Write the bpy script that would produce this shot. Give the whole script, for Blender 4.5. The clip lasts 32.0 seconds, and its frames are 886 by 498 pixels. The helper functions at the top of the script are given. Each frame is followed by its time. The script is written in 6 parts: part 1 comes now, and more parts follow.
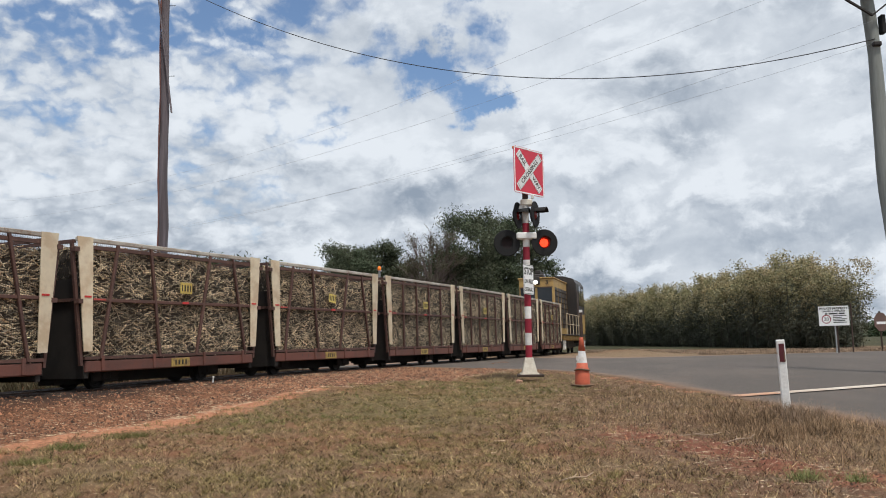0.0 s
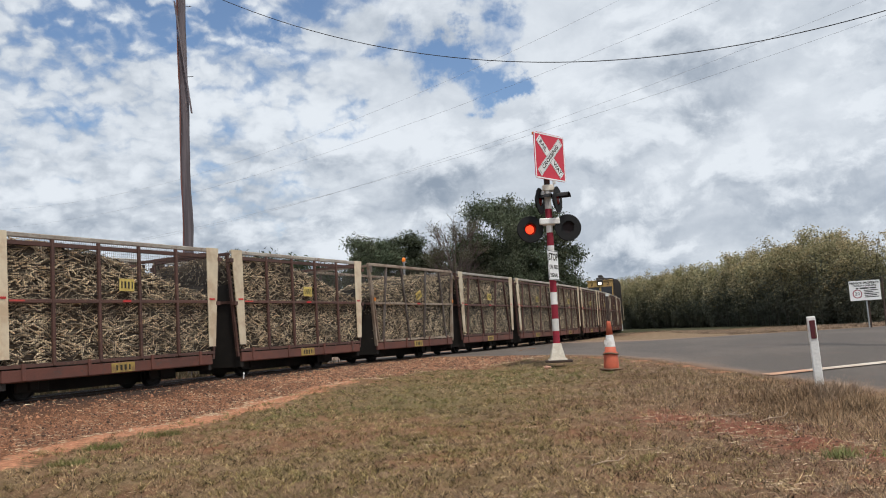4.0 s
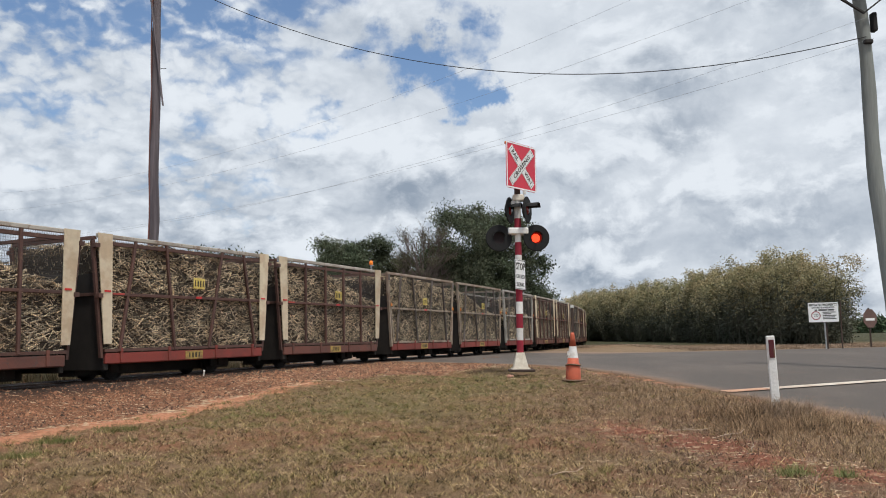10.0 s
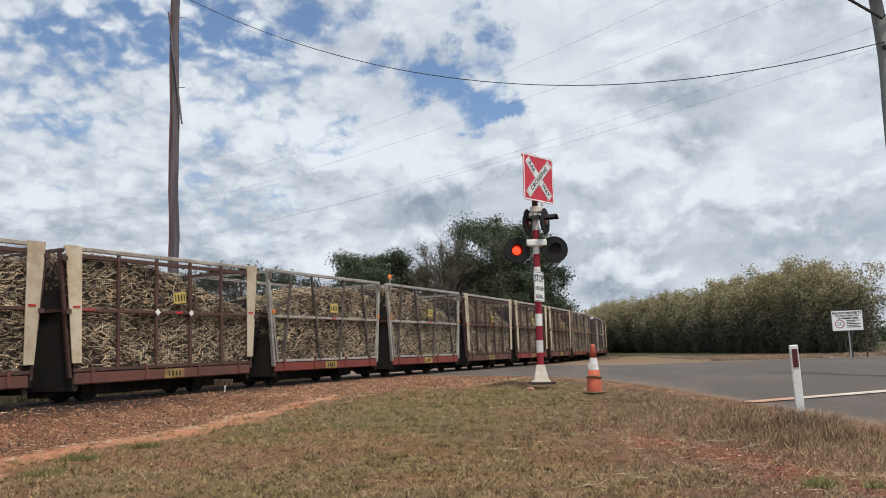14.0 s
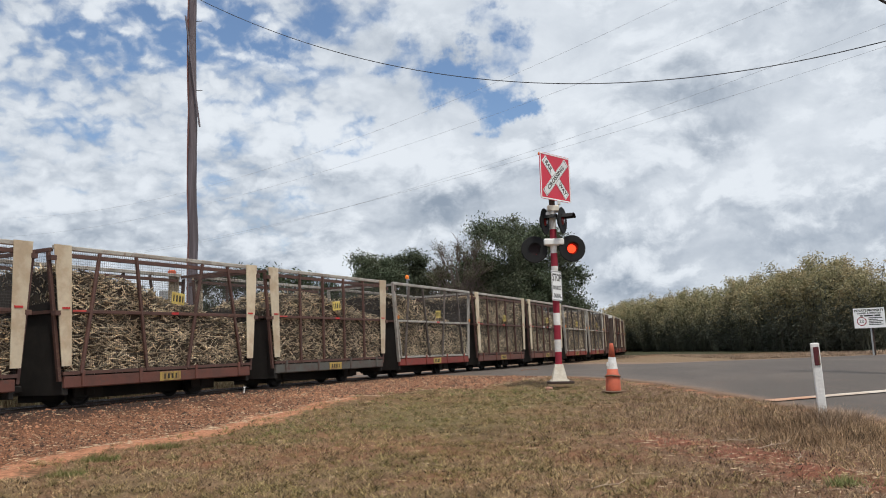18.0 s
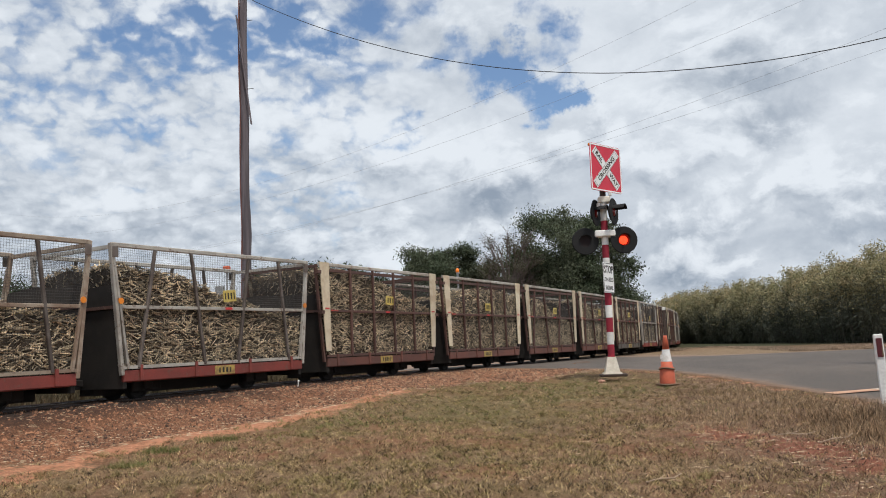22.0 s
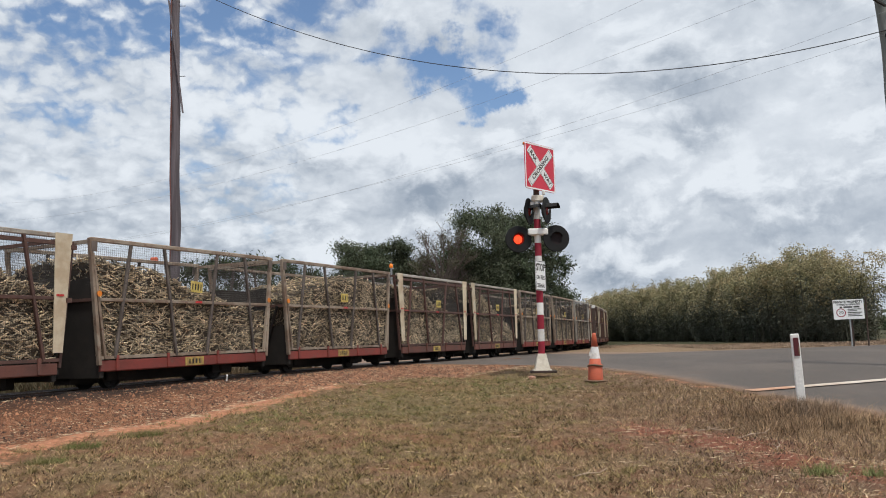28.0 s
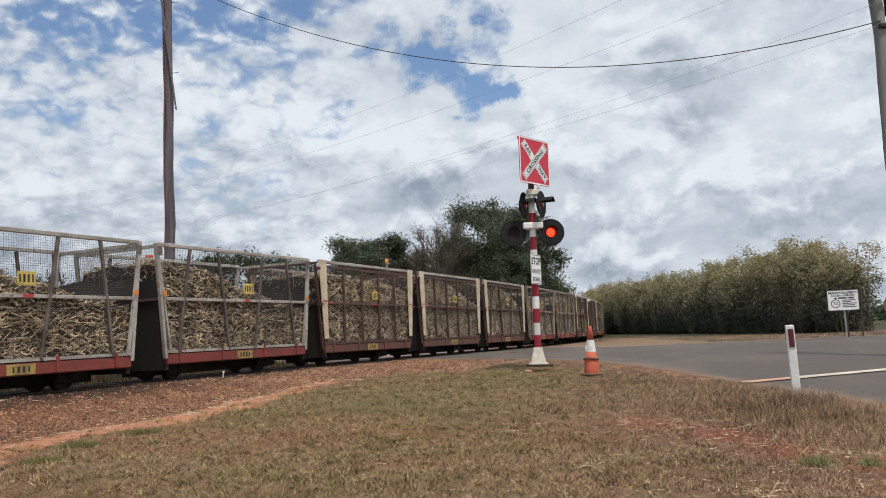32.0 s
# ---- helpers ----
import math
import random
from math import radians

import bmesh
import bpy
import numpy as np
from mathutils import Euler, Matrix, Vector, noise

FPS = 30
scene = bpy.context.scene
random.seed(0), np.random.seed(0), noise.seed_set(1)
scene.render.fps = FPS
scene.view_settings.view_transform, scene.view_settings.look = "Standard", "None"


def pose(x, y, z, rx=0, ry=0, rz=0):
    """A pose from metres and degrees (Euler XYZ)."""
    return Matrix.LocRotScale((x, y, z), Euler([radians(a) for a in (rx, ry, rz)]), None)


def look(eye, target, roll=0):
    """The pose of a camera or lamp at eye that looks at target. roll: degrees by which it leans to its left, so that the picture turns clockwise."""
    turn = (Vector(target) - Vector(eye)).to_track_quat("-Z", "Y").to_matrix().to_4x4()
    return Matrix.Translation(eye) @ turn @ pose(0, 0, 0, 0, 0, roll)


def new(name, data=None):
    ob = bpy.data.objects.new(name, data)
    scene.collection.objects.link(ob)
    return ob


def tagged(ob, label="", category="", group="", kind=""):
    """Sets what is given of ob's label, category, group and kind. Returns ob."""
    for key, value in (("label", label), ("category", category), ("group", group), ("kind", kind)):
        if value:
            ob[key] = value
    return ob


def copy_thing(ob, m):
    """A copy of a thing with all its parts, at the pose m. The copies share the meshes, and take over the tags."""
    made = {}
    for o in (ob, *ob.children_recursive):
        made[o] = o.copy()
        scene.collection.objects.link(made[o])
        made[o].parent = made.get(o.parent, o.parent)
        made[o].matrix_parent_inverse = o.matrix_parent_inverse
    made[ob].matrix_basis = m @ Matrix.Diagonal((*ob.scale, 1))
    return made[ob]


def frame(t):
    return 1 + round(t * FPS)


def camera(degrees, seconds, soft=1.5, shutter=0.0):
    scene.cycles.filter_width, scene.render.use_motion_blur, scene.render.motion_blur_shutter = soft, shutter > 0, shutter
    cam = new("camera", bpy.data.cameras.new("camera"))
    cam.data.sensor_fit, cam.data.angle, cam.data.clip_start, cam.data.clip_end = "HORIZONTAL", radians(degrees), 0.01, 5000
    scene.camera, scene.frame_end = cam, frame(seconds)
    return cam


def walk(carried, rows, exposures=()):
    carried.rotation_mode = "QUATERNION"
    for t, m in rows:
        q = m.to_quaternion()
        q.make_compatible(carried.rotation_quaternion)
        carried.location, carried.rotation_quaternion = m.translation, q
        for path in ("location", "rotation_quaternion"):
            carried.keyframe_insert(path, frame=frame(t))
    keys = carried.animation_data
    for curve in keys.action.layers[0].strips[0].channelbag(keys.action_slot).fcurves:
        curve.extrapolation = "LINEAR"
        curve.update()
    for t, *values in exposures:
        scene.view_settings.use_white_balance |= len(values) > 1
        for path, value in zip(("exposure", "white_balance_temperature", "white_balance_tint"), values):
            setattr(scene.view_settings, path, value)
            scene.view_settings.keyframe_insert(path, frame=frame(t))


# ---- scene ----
cam = camera(57.0, 32.0, 1.0)
PATH = [
    (0, pose(0, 0, 1.5, 96.85, 1.55, 0.27)),
    (0.5, pose(0, 0, 1.5, 96.59, 1.82, 0.42)),
    (1, pose(0, 0, 1.5, 96.49, 2.32, 0.82)),
    (1.5, pose(0, 0, 1.5, 96.53, 2.56, 1.26)),
    (2, pose(0, 0, 1.5, 96.74, 2.69, 1.88)),
    (2.5, pose(0, 0, 1.5, 96.58, 2.97, 2.43)),
    (3, pose(0, 0, 1.5, 96.17, 3.37, 2.49)),
    (3.5, pose(0, 0, 1.5, 96.18, 3.51, 2.27)),
    (5.5, pose(0, 0, 1.5, 96.25, 3.70, 1.90)),
    (6, pose(0, 0, 1.5, 96.32, 3.73, 1.37)),
    (6.5, pose(0, 0, 1.5, 96.24, 3.44, 0.68)),
    (7, pose(0, 0, 1.5, 96.24, 2.93, 0.18)),
    (7.5, pose(0, 0, 1.5, 96.43, 2.65, 0.35)),
    (8, pose(0, 0, 1.5, 96.58, 2.55, 0.41)),
    (8.5, pose(0, 0, 1.5, 96.72, 2.53, 0.21)),
    (9, pose(0, 0, 1.5, 96.96, 2.53, 0.01)),
    (9.5, pose(0, 0, 1.5, 96.90, 1.87, -0.26)),
    (10, pose(0, 0, 1.5, 96.47, 1.33, -0.33)),
    (10.5, pose(0, 0, 1.5, 96.10, 1.09, -0.13)),
    (11, pose(0, 0, 1.5, 96.21, 0.96, 0.20)),
    (11.5, pose(0, 0, 1.5, 96.59, 1.14, 0.25)),
    (12, pose(0, 0, 1.5, 96.63, 1.65, -0.04)),
    (12.5, pose(0, 0, 1.5, 96.83, 2.27, -0.13)),
    (13, pose(0, 0, 1.5, 96.99, 2.59, 0.04)),
    (13.5, pose(0, 0, 1.5, 97.20, 2.29, 0.43)),
    (14, pose(0, 0, 1.5, 97.43, 2.00, 1.04)),
    (14.5, pose(0, 0, 1.5, 97.44, 1.94, 1.49)),
    (16.5, pose(0, 0, 1.5, 97.22, 2.32, 1.67)),
    (17, pose(0, 0, 1.5, 97.30, 2.29, 1.79)),
    (17.5, pose(0, 0, 1.5, 97.47, 2.10, 2.02)),
    (18, pose(0, 0, 1.5, 97.47, 2.29, 2.29)),
    (18.5, pose(0, 0, 1.5, 97.12, 3.00, 3.00)),
    (19, pose(0, 0, 1.5, 96.41, 3.10, 4.28)),
    (19.5, pose(0, 0, 1.5, 95.90, 3.09, 5.40)),
    (20, pose(0, 0, 1.5, 95.78, 3.26, 6.09)),
    (20.5, pose(0, 0, 1.5, 95.99, 3.19, 6.37)),
    (21, pose(0, 0, 1.5, 96.40, 2.96, 6.17)),
    (21.5, pose(0, 0, 1.5, 96.80, 2.67, 5.92)),
    (22, pose(0, 0, 1.5, 97.15, 2.52, 5.86)),
    (22.5, pose(0, 0, 1.5, 97.34, 2.52, 5.80)),
    (23, pose(0, 0, 1.5, 97.37, 2.60, 5.90)),
    (23.5, pose(0, 0, 1.5, 97.48, 2.72, 5.94)),
    (24, pose(0, 0, 1.5, 97.69, 2.71, 5.86)),
    (24.5, pose(0, 0, 1.5, 97.72, 2.70, 5.77)),
    (26.5, pose(0, 0, 1.5, 96.87, 0.86, 3.12)),
    (27, pose(0, 0, 1.5, 96.60, 1.44, 2.34)),
    (27.5, pose(0, 0, 1.5, 96.55, 1.76, 1.63)),
    (28, pose(0, 0, 1.5, 96.66, 2.01, 1.14)),
    (28.5, pose(0, 0, 1.5, 96.60, 2.03, 0.83)),
    (29, pose(0, 0, 1.5, 96.33, 1.91, 0.62)),
    (29.5, pose(0, 0, 1.5, 96.27, 1.68, 0.77)),
    (30, pose(0, 0, 1.5, 96.38, 1.55, 0.95)),
    (30.5, pose(0, 0, 1.5, 96.35, 1.72, 0.84)),
    (31, pose(0, 0, 1.5, 96.28, 1.83, 0.96)),
    (31.5, pose(0, 0, 1.5, 96.22, 2.14, 1.15)),
    (32, pose(0, 0, 1.5, 96.28, 2.56, 0.87)),
]
walk(cam, PATH)

# ---- world and sun ----
SUN_EL, SUN_AZ = 68.0, 152.0     # degrees; azimuth clockwise from +y
world = bpy.data.worlds.new("world")
scene.world = world
world.use_nodes = True


def nd(tree, kind, **values):
    n = tree.nodes.new(kind)
    for k, v in values.items():
        if k in ("operation", "blend_type", "data_type", "sky_type", "noise_dimensions", "feature", "attribute_name", "clamp",
                 "interpolation_type", "distance"):
            if k == "operation":
                n.operation = v
            elif k == "blend_type":
                n.blend_type = v
            elif k == "data_type":
                n.data_type = v
            elif k == "sky_type":
                n.sky_type = v
            elif k == "noise_dimensions":
                n.noise_dimensions = v
            elif k == "feature":
                n.feature = v
            elif k == "attribute_name":
                n.attribute_name = v
            elif k == "interpolation_type":
                n.interpolation_type = v
            elif k == "clamp":
                n.clamp = v
        else:
            n.inputs[k.replace("_", " ")].default_value = v
    return n


class Web:
    """A small helper that writes node arithmetic."""

    def __init__(self, tree):
        self.t = tree

    def put(self, socket, v):
        if isinstance(v, (int, float)):
            socket.default_value = v
        elif isinstance(v, (tuple, list, Vector)):
            socket.default_value = tuple(v) + (1.0,) if socket.type == "RGBA" and len(v) == 3 else tuple(v)
        else:
            self.t.links.new(v, socket)

    def m(self, op, a, b=0.0, c=0.0, clamp=False):
        n = self.t.nodes.new("ShaderNodeMath")
        n.operation, n.use_clamp = op, clamp
        for i, v in enumerate((a, b, c)):
            self.put(n.inputs[i], v)
        return n.outputs[0]

    def v(self, op, a, b=(0, 0, 0), scale=None):
        n = self.t.nodes.new("ShaderNodeVectorMath")
        n.operation = op
        self.put(n.inputs[0], a)
        self.put(n.inputs[1], b)
        if scale is not None:
            self.put(n.inputs["Scale"], scale)
        return n.outputs["Value"] if op in ("DOT_PRODUCT", "LENGTH") else n.outputs[0]

    def noise(self, vec, scale, detail=4.0, rough=0.55, dist=0.0, color=False):
        n = self.t.nodes.new("ShaderNodeTexNoise")
        self.put(n.inputs["Vector"], vec)
        for k, v in (("Scale", scale), ("Detail", detail), ("Roughness", rough), ("Distortion", dist)):
            self.put(n.inputs[k], v)
        return n.outputs["Color" if color else "Fac"]

    def step(self, x, lo, hi, a=0.0, b=1.0):
        n = self.t.nodes.new("ShaderNodeMapRange")
        n.interpolation_type = "SMOOTHSTEP"
        for i, v in enumerate((x, lo, hi, a, b)):
            self.put(n.inputs[i], v)
        return n.outputs[0]

    def mix(self, f, a, b, kind="MIX"):
        n = self.t.nodes.new("ShaderNodeMix")
        n.data_type, n.blend_type = "RGBA", kind
        self.put(n.inputs[0], f)
        self.put(n.inputs[6], a)
        self.put(n.inputs[7], b)
        return n.outputs[2]


def aim(az, tan_el):
    v = Vector((math.sin(radians(az)), math.cos(radians(az)), tan_el))
    return v.normalized()


def build_sky():
    t = world.node_tree
    t.nodes.clear()
    w = Web(t)
    d = t.nodes.new("ShaderNodeTexCoord").outputs["Generated"]
    sep = t.nodes.new("ShaderNodeSeparateXYZ")
    t.links.new(d, sep.inputs[0])
    z = w.m("MAXIMUM", sep.outputs[2], 0.0)
    sky = t.nodes.new("ShaderNodeTexSky")
    sky.sky_type, sky.sun_disc = "NISHITA", False
    sky.sun_elevation, sky.sun_rotation = radians(SUN_EL), radians(SUN_AZ)
    sky.air_density, sky.dust_density, sky.ozone_density = 1.0, 0.2, 3.0
    # cover: small broken puffs high on the left, larger heaped clouds elsewhere, a few blue gaps
    def near(spots, d=d):
        total = 0.0
        for az, el, size, deep in spots:
            total = w.m("ADD", total, w.step(w.v("LENGTH", w.v("MULTIPLY", w.v("SUBTRACT", d, aim(az, el)), (1, 1, 1.5))), size, 0.0, 0.0, deep))
        return total

    def warp(scale, detail, rough, size):
        return w.v("SCALE", w.v("SUBTRACT", w.noise(d, scale, detail, rough, color=True), (0.5, 0.5, 0.5)), scale=size)

    sway, fray = warp(7.0, 2, 0.5, 0.06), warp(19.0, 5, 0.62, 0.10)
    dd = w.v("ADD", d, sway)
    torn = w.v("ADD", d, w.v("ADD", sway, fray))
    # the cloud deck: the way to the sky laid flat, so that puffs shrink towards the horizon
    deck = w.v("MULTIPLY", w.v("SCALE", w.v("ADD", d, warp(26.0, 4, 0.6, 0.035)), scale=w.m("DIVIDE", 1.0, w.m("ADD", z, 0.42))), (1.0, 1.0, 0.25))
    cells = t.nodes.new("ShaderNodeTexVoronoi")
    cells.feature = "SMOOTH_F1"
    w.put(cells.inputs["Vector"], deck)
    for k, v in (("Scale", 17.0), ("Detail", 2.0), ("Roughness", 0.55), ("Smoothness", 0.55)):
        w.put(cells.inputs[k], v)
    puffs = w.m("ADD", w.m("MULTIPLY", w.m("SUBTRACT", 0.42, cells.outputs["Distance"]), 1.15), w.m("MULTIPLY", w.m("SUBTRACT", w.noise(deck, 34.0, 5, 0.6), 0.5), 1.0))
    banks = w.m("SUBTRACT", w.noise(w.v("ADD", deck, (1.7, 0.4, 0.0)), 5.5, 5, 0.55), 0.5)
    side = w.v("DOT_PRODUCT", d, (0.9, 0.1, 0.0))
    left = w.step(side, 0.13, -0.16, 0.0, 1.0)
    high = w.step(z, 0.12, 0.36, 0.0, 1.0)
    gaps = near(((1.6, 0.325, 0.090, 0.85), (4.2, 0.315, 0.05, 0.50), (-1.4, 0.352, 0.07, 0.40), (-4.6, 0.375, 0.06, 0.30), (3.6, 0.40, 0.075, 0.56), (1.5, 0.44, 0.08, 0.30), (-6.0, 0.45, 0.06, 0.22),
                 (-7.8, 0.275, 0.055, 0.34), (-22.8, 0.405, 0.11, 0.19), (-27.0, 0.385, 0.10, 0.14), (-16.6, 0.425, 0.085, 0.27), (-14.0, 0.40, 0.05, 0.20), (-10.5, 0.45, 0.07, 0.20),
                 (-19.5, 0.185, 0.11, 0.12), (-12.5, 0.19, 0.09, 0.18), (14.6, 0.43, 0.035, 0.30), (-31.0, 0.30, 0.12, 0.08), (-25.0, 0.29, 0.06, 0.16)), torn)
    cover = w.m("ADD", 0.84, w.m("MULTIPLY", puffs, w.m("ADD", w.m("ADD", 0.18, w.m("MULTIPLY", left, w.m("ADD", 0.26, w.m("MULTIPLY", high, 0.50)))), w.m("MULTIPLY", gaps, 0.9))))
    cover = w.m("ADD", cover, w.m("MULTIPLY", banks, 0.60))
    cover = w.m("SUBTRACT", cover, w.m("MULTIPLY", left, w.m("ADD", 0.0, w.m("MULTIPLY", high, 0.08))))
    cover = w.m("SUBTRACT", cover, w.m("MULTIPLY", gaps, 1.35))
    cover = w.m("ADD", cover, w.step(side, 0.03, 0.20, 0.0, 0.40))
    mask = w.step(cover, -0.40, 0.42, 0.0, 1.0)
    # heaped cloud: bright where it thins upwards, grey below
    lump = w.v("MULTIPLY", w.v("ADD", dd, warp(40.0, 4, 0.6, 0.012)), (1, 1, 1.6))
    q1 = w.noise(lump, 8.0, 9, 0.58)
    q2 = w.noise(w.v("ADD", lump, (0.010, 0.0, 0.034)), 8.0, 9, 0.58)
    relief = w.m("MULTIPLY", w.m("SUBTRACT", q1, q2), 2.0)
    soft = w.noise(w.v("ADD", w.v("MULTIPLY", dd, (1.0, 1.0, 2.0)), (3.1, 7.7, 0)), 4.6, 5, 0.55)
    heap = w.m("MULTIPLY", w.step(side, -0.30, 0.10, 0.25, 1.0), w.step(z, 0.42, 0.12, 0.45, 1.0))
    crown = w.m("MULTIPLY", w.step(q1, 0.44, 0.58), heap)
    dark = near(((17.5, 0.25, 0.075, 0.34), (15.6, 0.315, 0.07, 0.20), (23.0, 0.135, 0.10, 0.30), (11.5, 0.10, 0.12, 0.20), (-1.6, 0.175, 0.10, 0.26), (28.0, 0.12, 0.09, 0.20), (-15.0, 0.13, 0.16, 0.12), (-27.0, 0.13, 0.12, 0.10),
                 (19.0, 0.11, 0.08, 0.16), (-29.0, 0.155, 0.09, 0.08), (5.5, 0.10, 0.10, 0.14), (-6.0, 0.16, 0.09, 0.10)), torn)
    glow = near(((-3.2, 0.255, 0.05, 0.30), (13.8, 0.165, 0.035, 0.36), (-28.0, 0.20, 0.06, 0.24), (2.6, 0.215, 0.05, 0.18), (-12.0, 0.32, 0.16, 0.10), (-5.5, 0.215, 0.05, 0.16),
                 (16.3, 0.155, 0.025, 0.24), (20.2, 0.225, 0.04, 0.22), (25.5, 0.18, 0.035, 0.24), (-19.0, 0.28, 0.12, 0.08), (8.5, 0.33, 0.09, 0.14), (27.0, 0.27, 0.14, 0.10)), torn)
    tone = w.m("ADD", w.m("MULTIPLY", relief, w.m("ADD", 0.30, w.m("MULTIPLY", crown, 1.5))), w.m("MULTIPLY", w.m("SUBTRACT", soft, 0.5), w.m("SUBTRACT", w.m("MULTIPLY", left, 0.35), 0.75)))
    tone = w.m("ADD", tone, w.m("MULTIPLY", puffs, w.m("ADD", 0.06, w.m("MULTIPLY", left, 0.34))))
    tone = w.m("ADD", w.m("SUBTRACT", w.m("ADD", tone, w.m("ADD", 0.71, w.m("MULTIPLY", left, 0.13))), dark), glow)
    tint = w.mix(w.step(tone, 0.0, 1.05), (0.33, 0.40, 0.50, 1), (0.90, 0.96, 1.03, 1))
    b1 = nd(t, "ShaderNodeBackground", Strength=0.125)
    t.links.new(sky.outputs[0], b1.inputs[0])
    b2 = nd(t, "ShaderNodeBackground", Strength=0.85)
    t.links.new(tint, b2.inputs[0])
    both = t.nodes.new("ShaderNodeMixShader")
    t.links.new(mask, both.inputs[0])
    t.links.new(b1.outputs[0], both.inputs[1])
    t.links.new(b2.outputs[0], both.inputs[2])
    out = t.nodes.new("ShaderNodeOutputWorld")
    t.links.new(both.outputs[0], out.inputs[0])


build_sky()
sun = new("sun", bpy.data.lights.new("sun", "SUN"))
sun.data.energy, sun.data.angle, sun.data.color = 2.9, radians(5), (1.0, 0.95, 0.87)
_d = Vector((math.sin(radians(SUN_AZ)) * math.cos(radians(SUN_EL)), math.cos(radians(SUN_AZ)) * math.cos(radians(SUN_EL)), math.sin(radians(SUN_EL))))
sun.matrix_world = look(_d * 60, (0, 0, 0))
scene.view_settings.exposure = 0.04

# ---- materials ----


def mat(name, base, rough=0.7, metal=0.0, other=None, scale=3.0, amount=0.6, fine=40.0, bump=0.15, rand=0.10, grit=0.18, stretch=(1, 1, 1), sharp=(0.42, 0.62),
        island=0.0, coord="Object", thin=0.0, wear=None, through_light=0.0):
    """A worn surface: base and other mixed by a coarse noise, fine grain in value and relief, value varied from piece to piece."""
    ma = bpy.data.materials.new(name)
    ma.use_nodes = True
    t = ma.node_tree
    w = Web(t)
    bsdf = t.nodes["Principled BSDF"]
    co = t.nodes.new("ShaderNodeTexCoord").outputs[coord]
    info = t.nodes.new("ShaderNodeObjectInfo").outputs["Random"]
    vec = w.v("ADD", w.v("MULTIPLY", co, stretch), w.v("SCALE", (37.0, 17.0, 5.0), scale=info))
    coarse = w.step(w.noise(vec, scale, 5, 0.6), sharp[0], sharp[1])
    small = w.noise(vec, fine, 4, 0.65)
    other = other or tuple(c * 0.72 for c in base)
    col = w.mix(w.m("MULTIPLY", coarse, amount), base, other)
    val = w.m("ADD", 1.0 - grit / 2, w.m("MULTIPLY", w.m("SUBTRACT", small, 0.5), grit * 3))
    val = w.m("ADD", val, w.m("MULTIPLY", w.m("SUBTRACT", info, 0.5), rand * 2))
    if island:
        isl = t.nodes.new("ShaderNodeNewGeometry").outputs["Random Per Island"]
        val = w.m("ADD", val, w.m("MULTIPLY", w.m("SUBTRACT", isl, 0.5), island * 2))
    hsv = t.nodes.new("ShaderNodeHueSaturation")
    w.put(hsv.inputs["Color"], col)
    w.put(hsv.inputs["Value"], val)
    colour = hsv.outputs[0]
    if wear:
        chips = w.step(w.noise(vec, scale * 4.3, 6, 0.7), 0.56, 0.64)
        colour = w.mix(w.m("MULTIPLY", chips, 0.75), colour, wear)
    w.put(bsdf.inputs["Base Color"], colour)
    w.put(bsdf.inputs["Roughness"], w.m("ADD", rough, w.m("MULTIPLY", w.m("SUBTRACT", small, 0.5), 0.25), clamp=True))
    bsdf.inputs["Metallic"].default_value = metal
    if thin:
        bsdf.inputs["Subsurface Weight"].default_value = 0.0
        bsdf.inputs["Specular IOR Level"].default_value = 0.25
    if through_light:
        leaf = t.nodes.new("ShaderNodeBsdfTranslucent")
        w.put(leaf.inputs["Color"], colour)
        both = t.nodes.new("ShaderNodeMixShader")
        both.inputs[0].default_value = through_light
        t.links.new(bsdf.outputs[0], both.inputs[1])
        t.links.new(leaf.outputs[0], both.inputs[2])
        t.links.new(both.outputs[0], t.nodes["Material Output"].inputs[0])
    if bump:
        b = t.nodes.new("ShaderNodeBump")
        b.inputs["Strength"].default_value, b.inputs["Distance"].default_value = bump, 0.02
        w.put(b.inputs["Height"], small)
        t.links.new(b.outputs[0], bsdf.inputs["Normal"])
    return ma


def lamp_mat(name, colour, strength):
    ma = bpy.data.materials.new(name)
    ma.use_nodes = True
    b = ma.node_tree.nodes["Principled BSDF"]
    b.inputs["Base Color"].default_value = (*colour, 1)
    b.inputs["Emission Color"].default_value = (*colour, 1)
    b.inputs["Emission Strength"].default_value = strength
    return ma


def glass_mat(name, colour, rough=0.06):
    ma = bpy.data.materials.new(name)
    ma.use_nodes = True
    b = ma.node_tree.nodes["Principled BSDF"]
    b.inputs["Base Color"].default_value = (*colour, 1)
    b.inputs["Roughness"].default_value = rough
    b.inputs["Specular IOR Level"].default_value = 0.6
    return ma


RUST = (0.10, 0.045, 0.025)
M_TOPRAIL = mat("weathered_rail_paint", (0.50, 0.465, 0.41), 0.65, other=(0.32, 0.27, 0.22), scale=2.0, amount=0.8, fine=30, bump=0.08, wear=(0.22, 0.14, 0.10))
M_CREAM = mat("cream_paint", (0.69, 0.59, 0.43), 0.62, other=(0.52, 0.385, 0.25), scale=2.6, amount=0.75, fine=12, bump=0.05, grit=0.10)
M_BROWN = mat("brown_steel", (0.115, 0.055, 0.042), 0.7, other=(0.075, 0.04, 0.033), scale=3.0, wear=(0.16, 0.09, 0.06))
M_RUSTSILL = mat("oxide_red_sill", (0.175, 0.066, 0.048), 0.75, other=(0.105, 0.052, 0.042), scale=1.6, wear=(0.10, 0.06, 0.05))
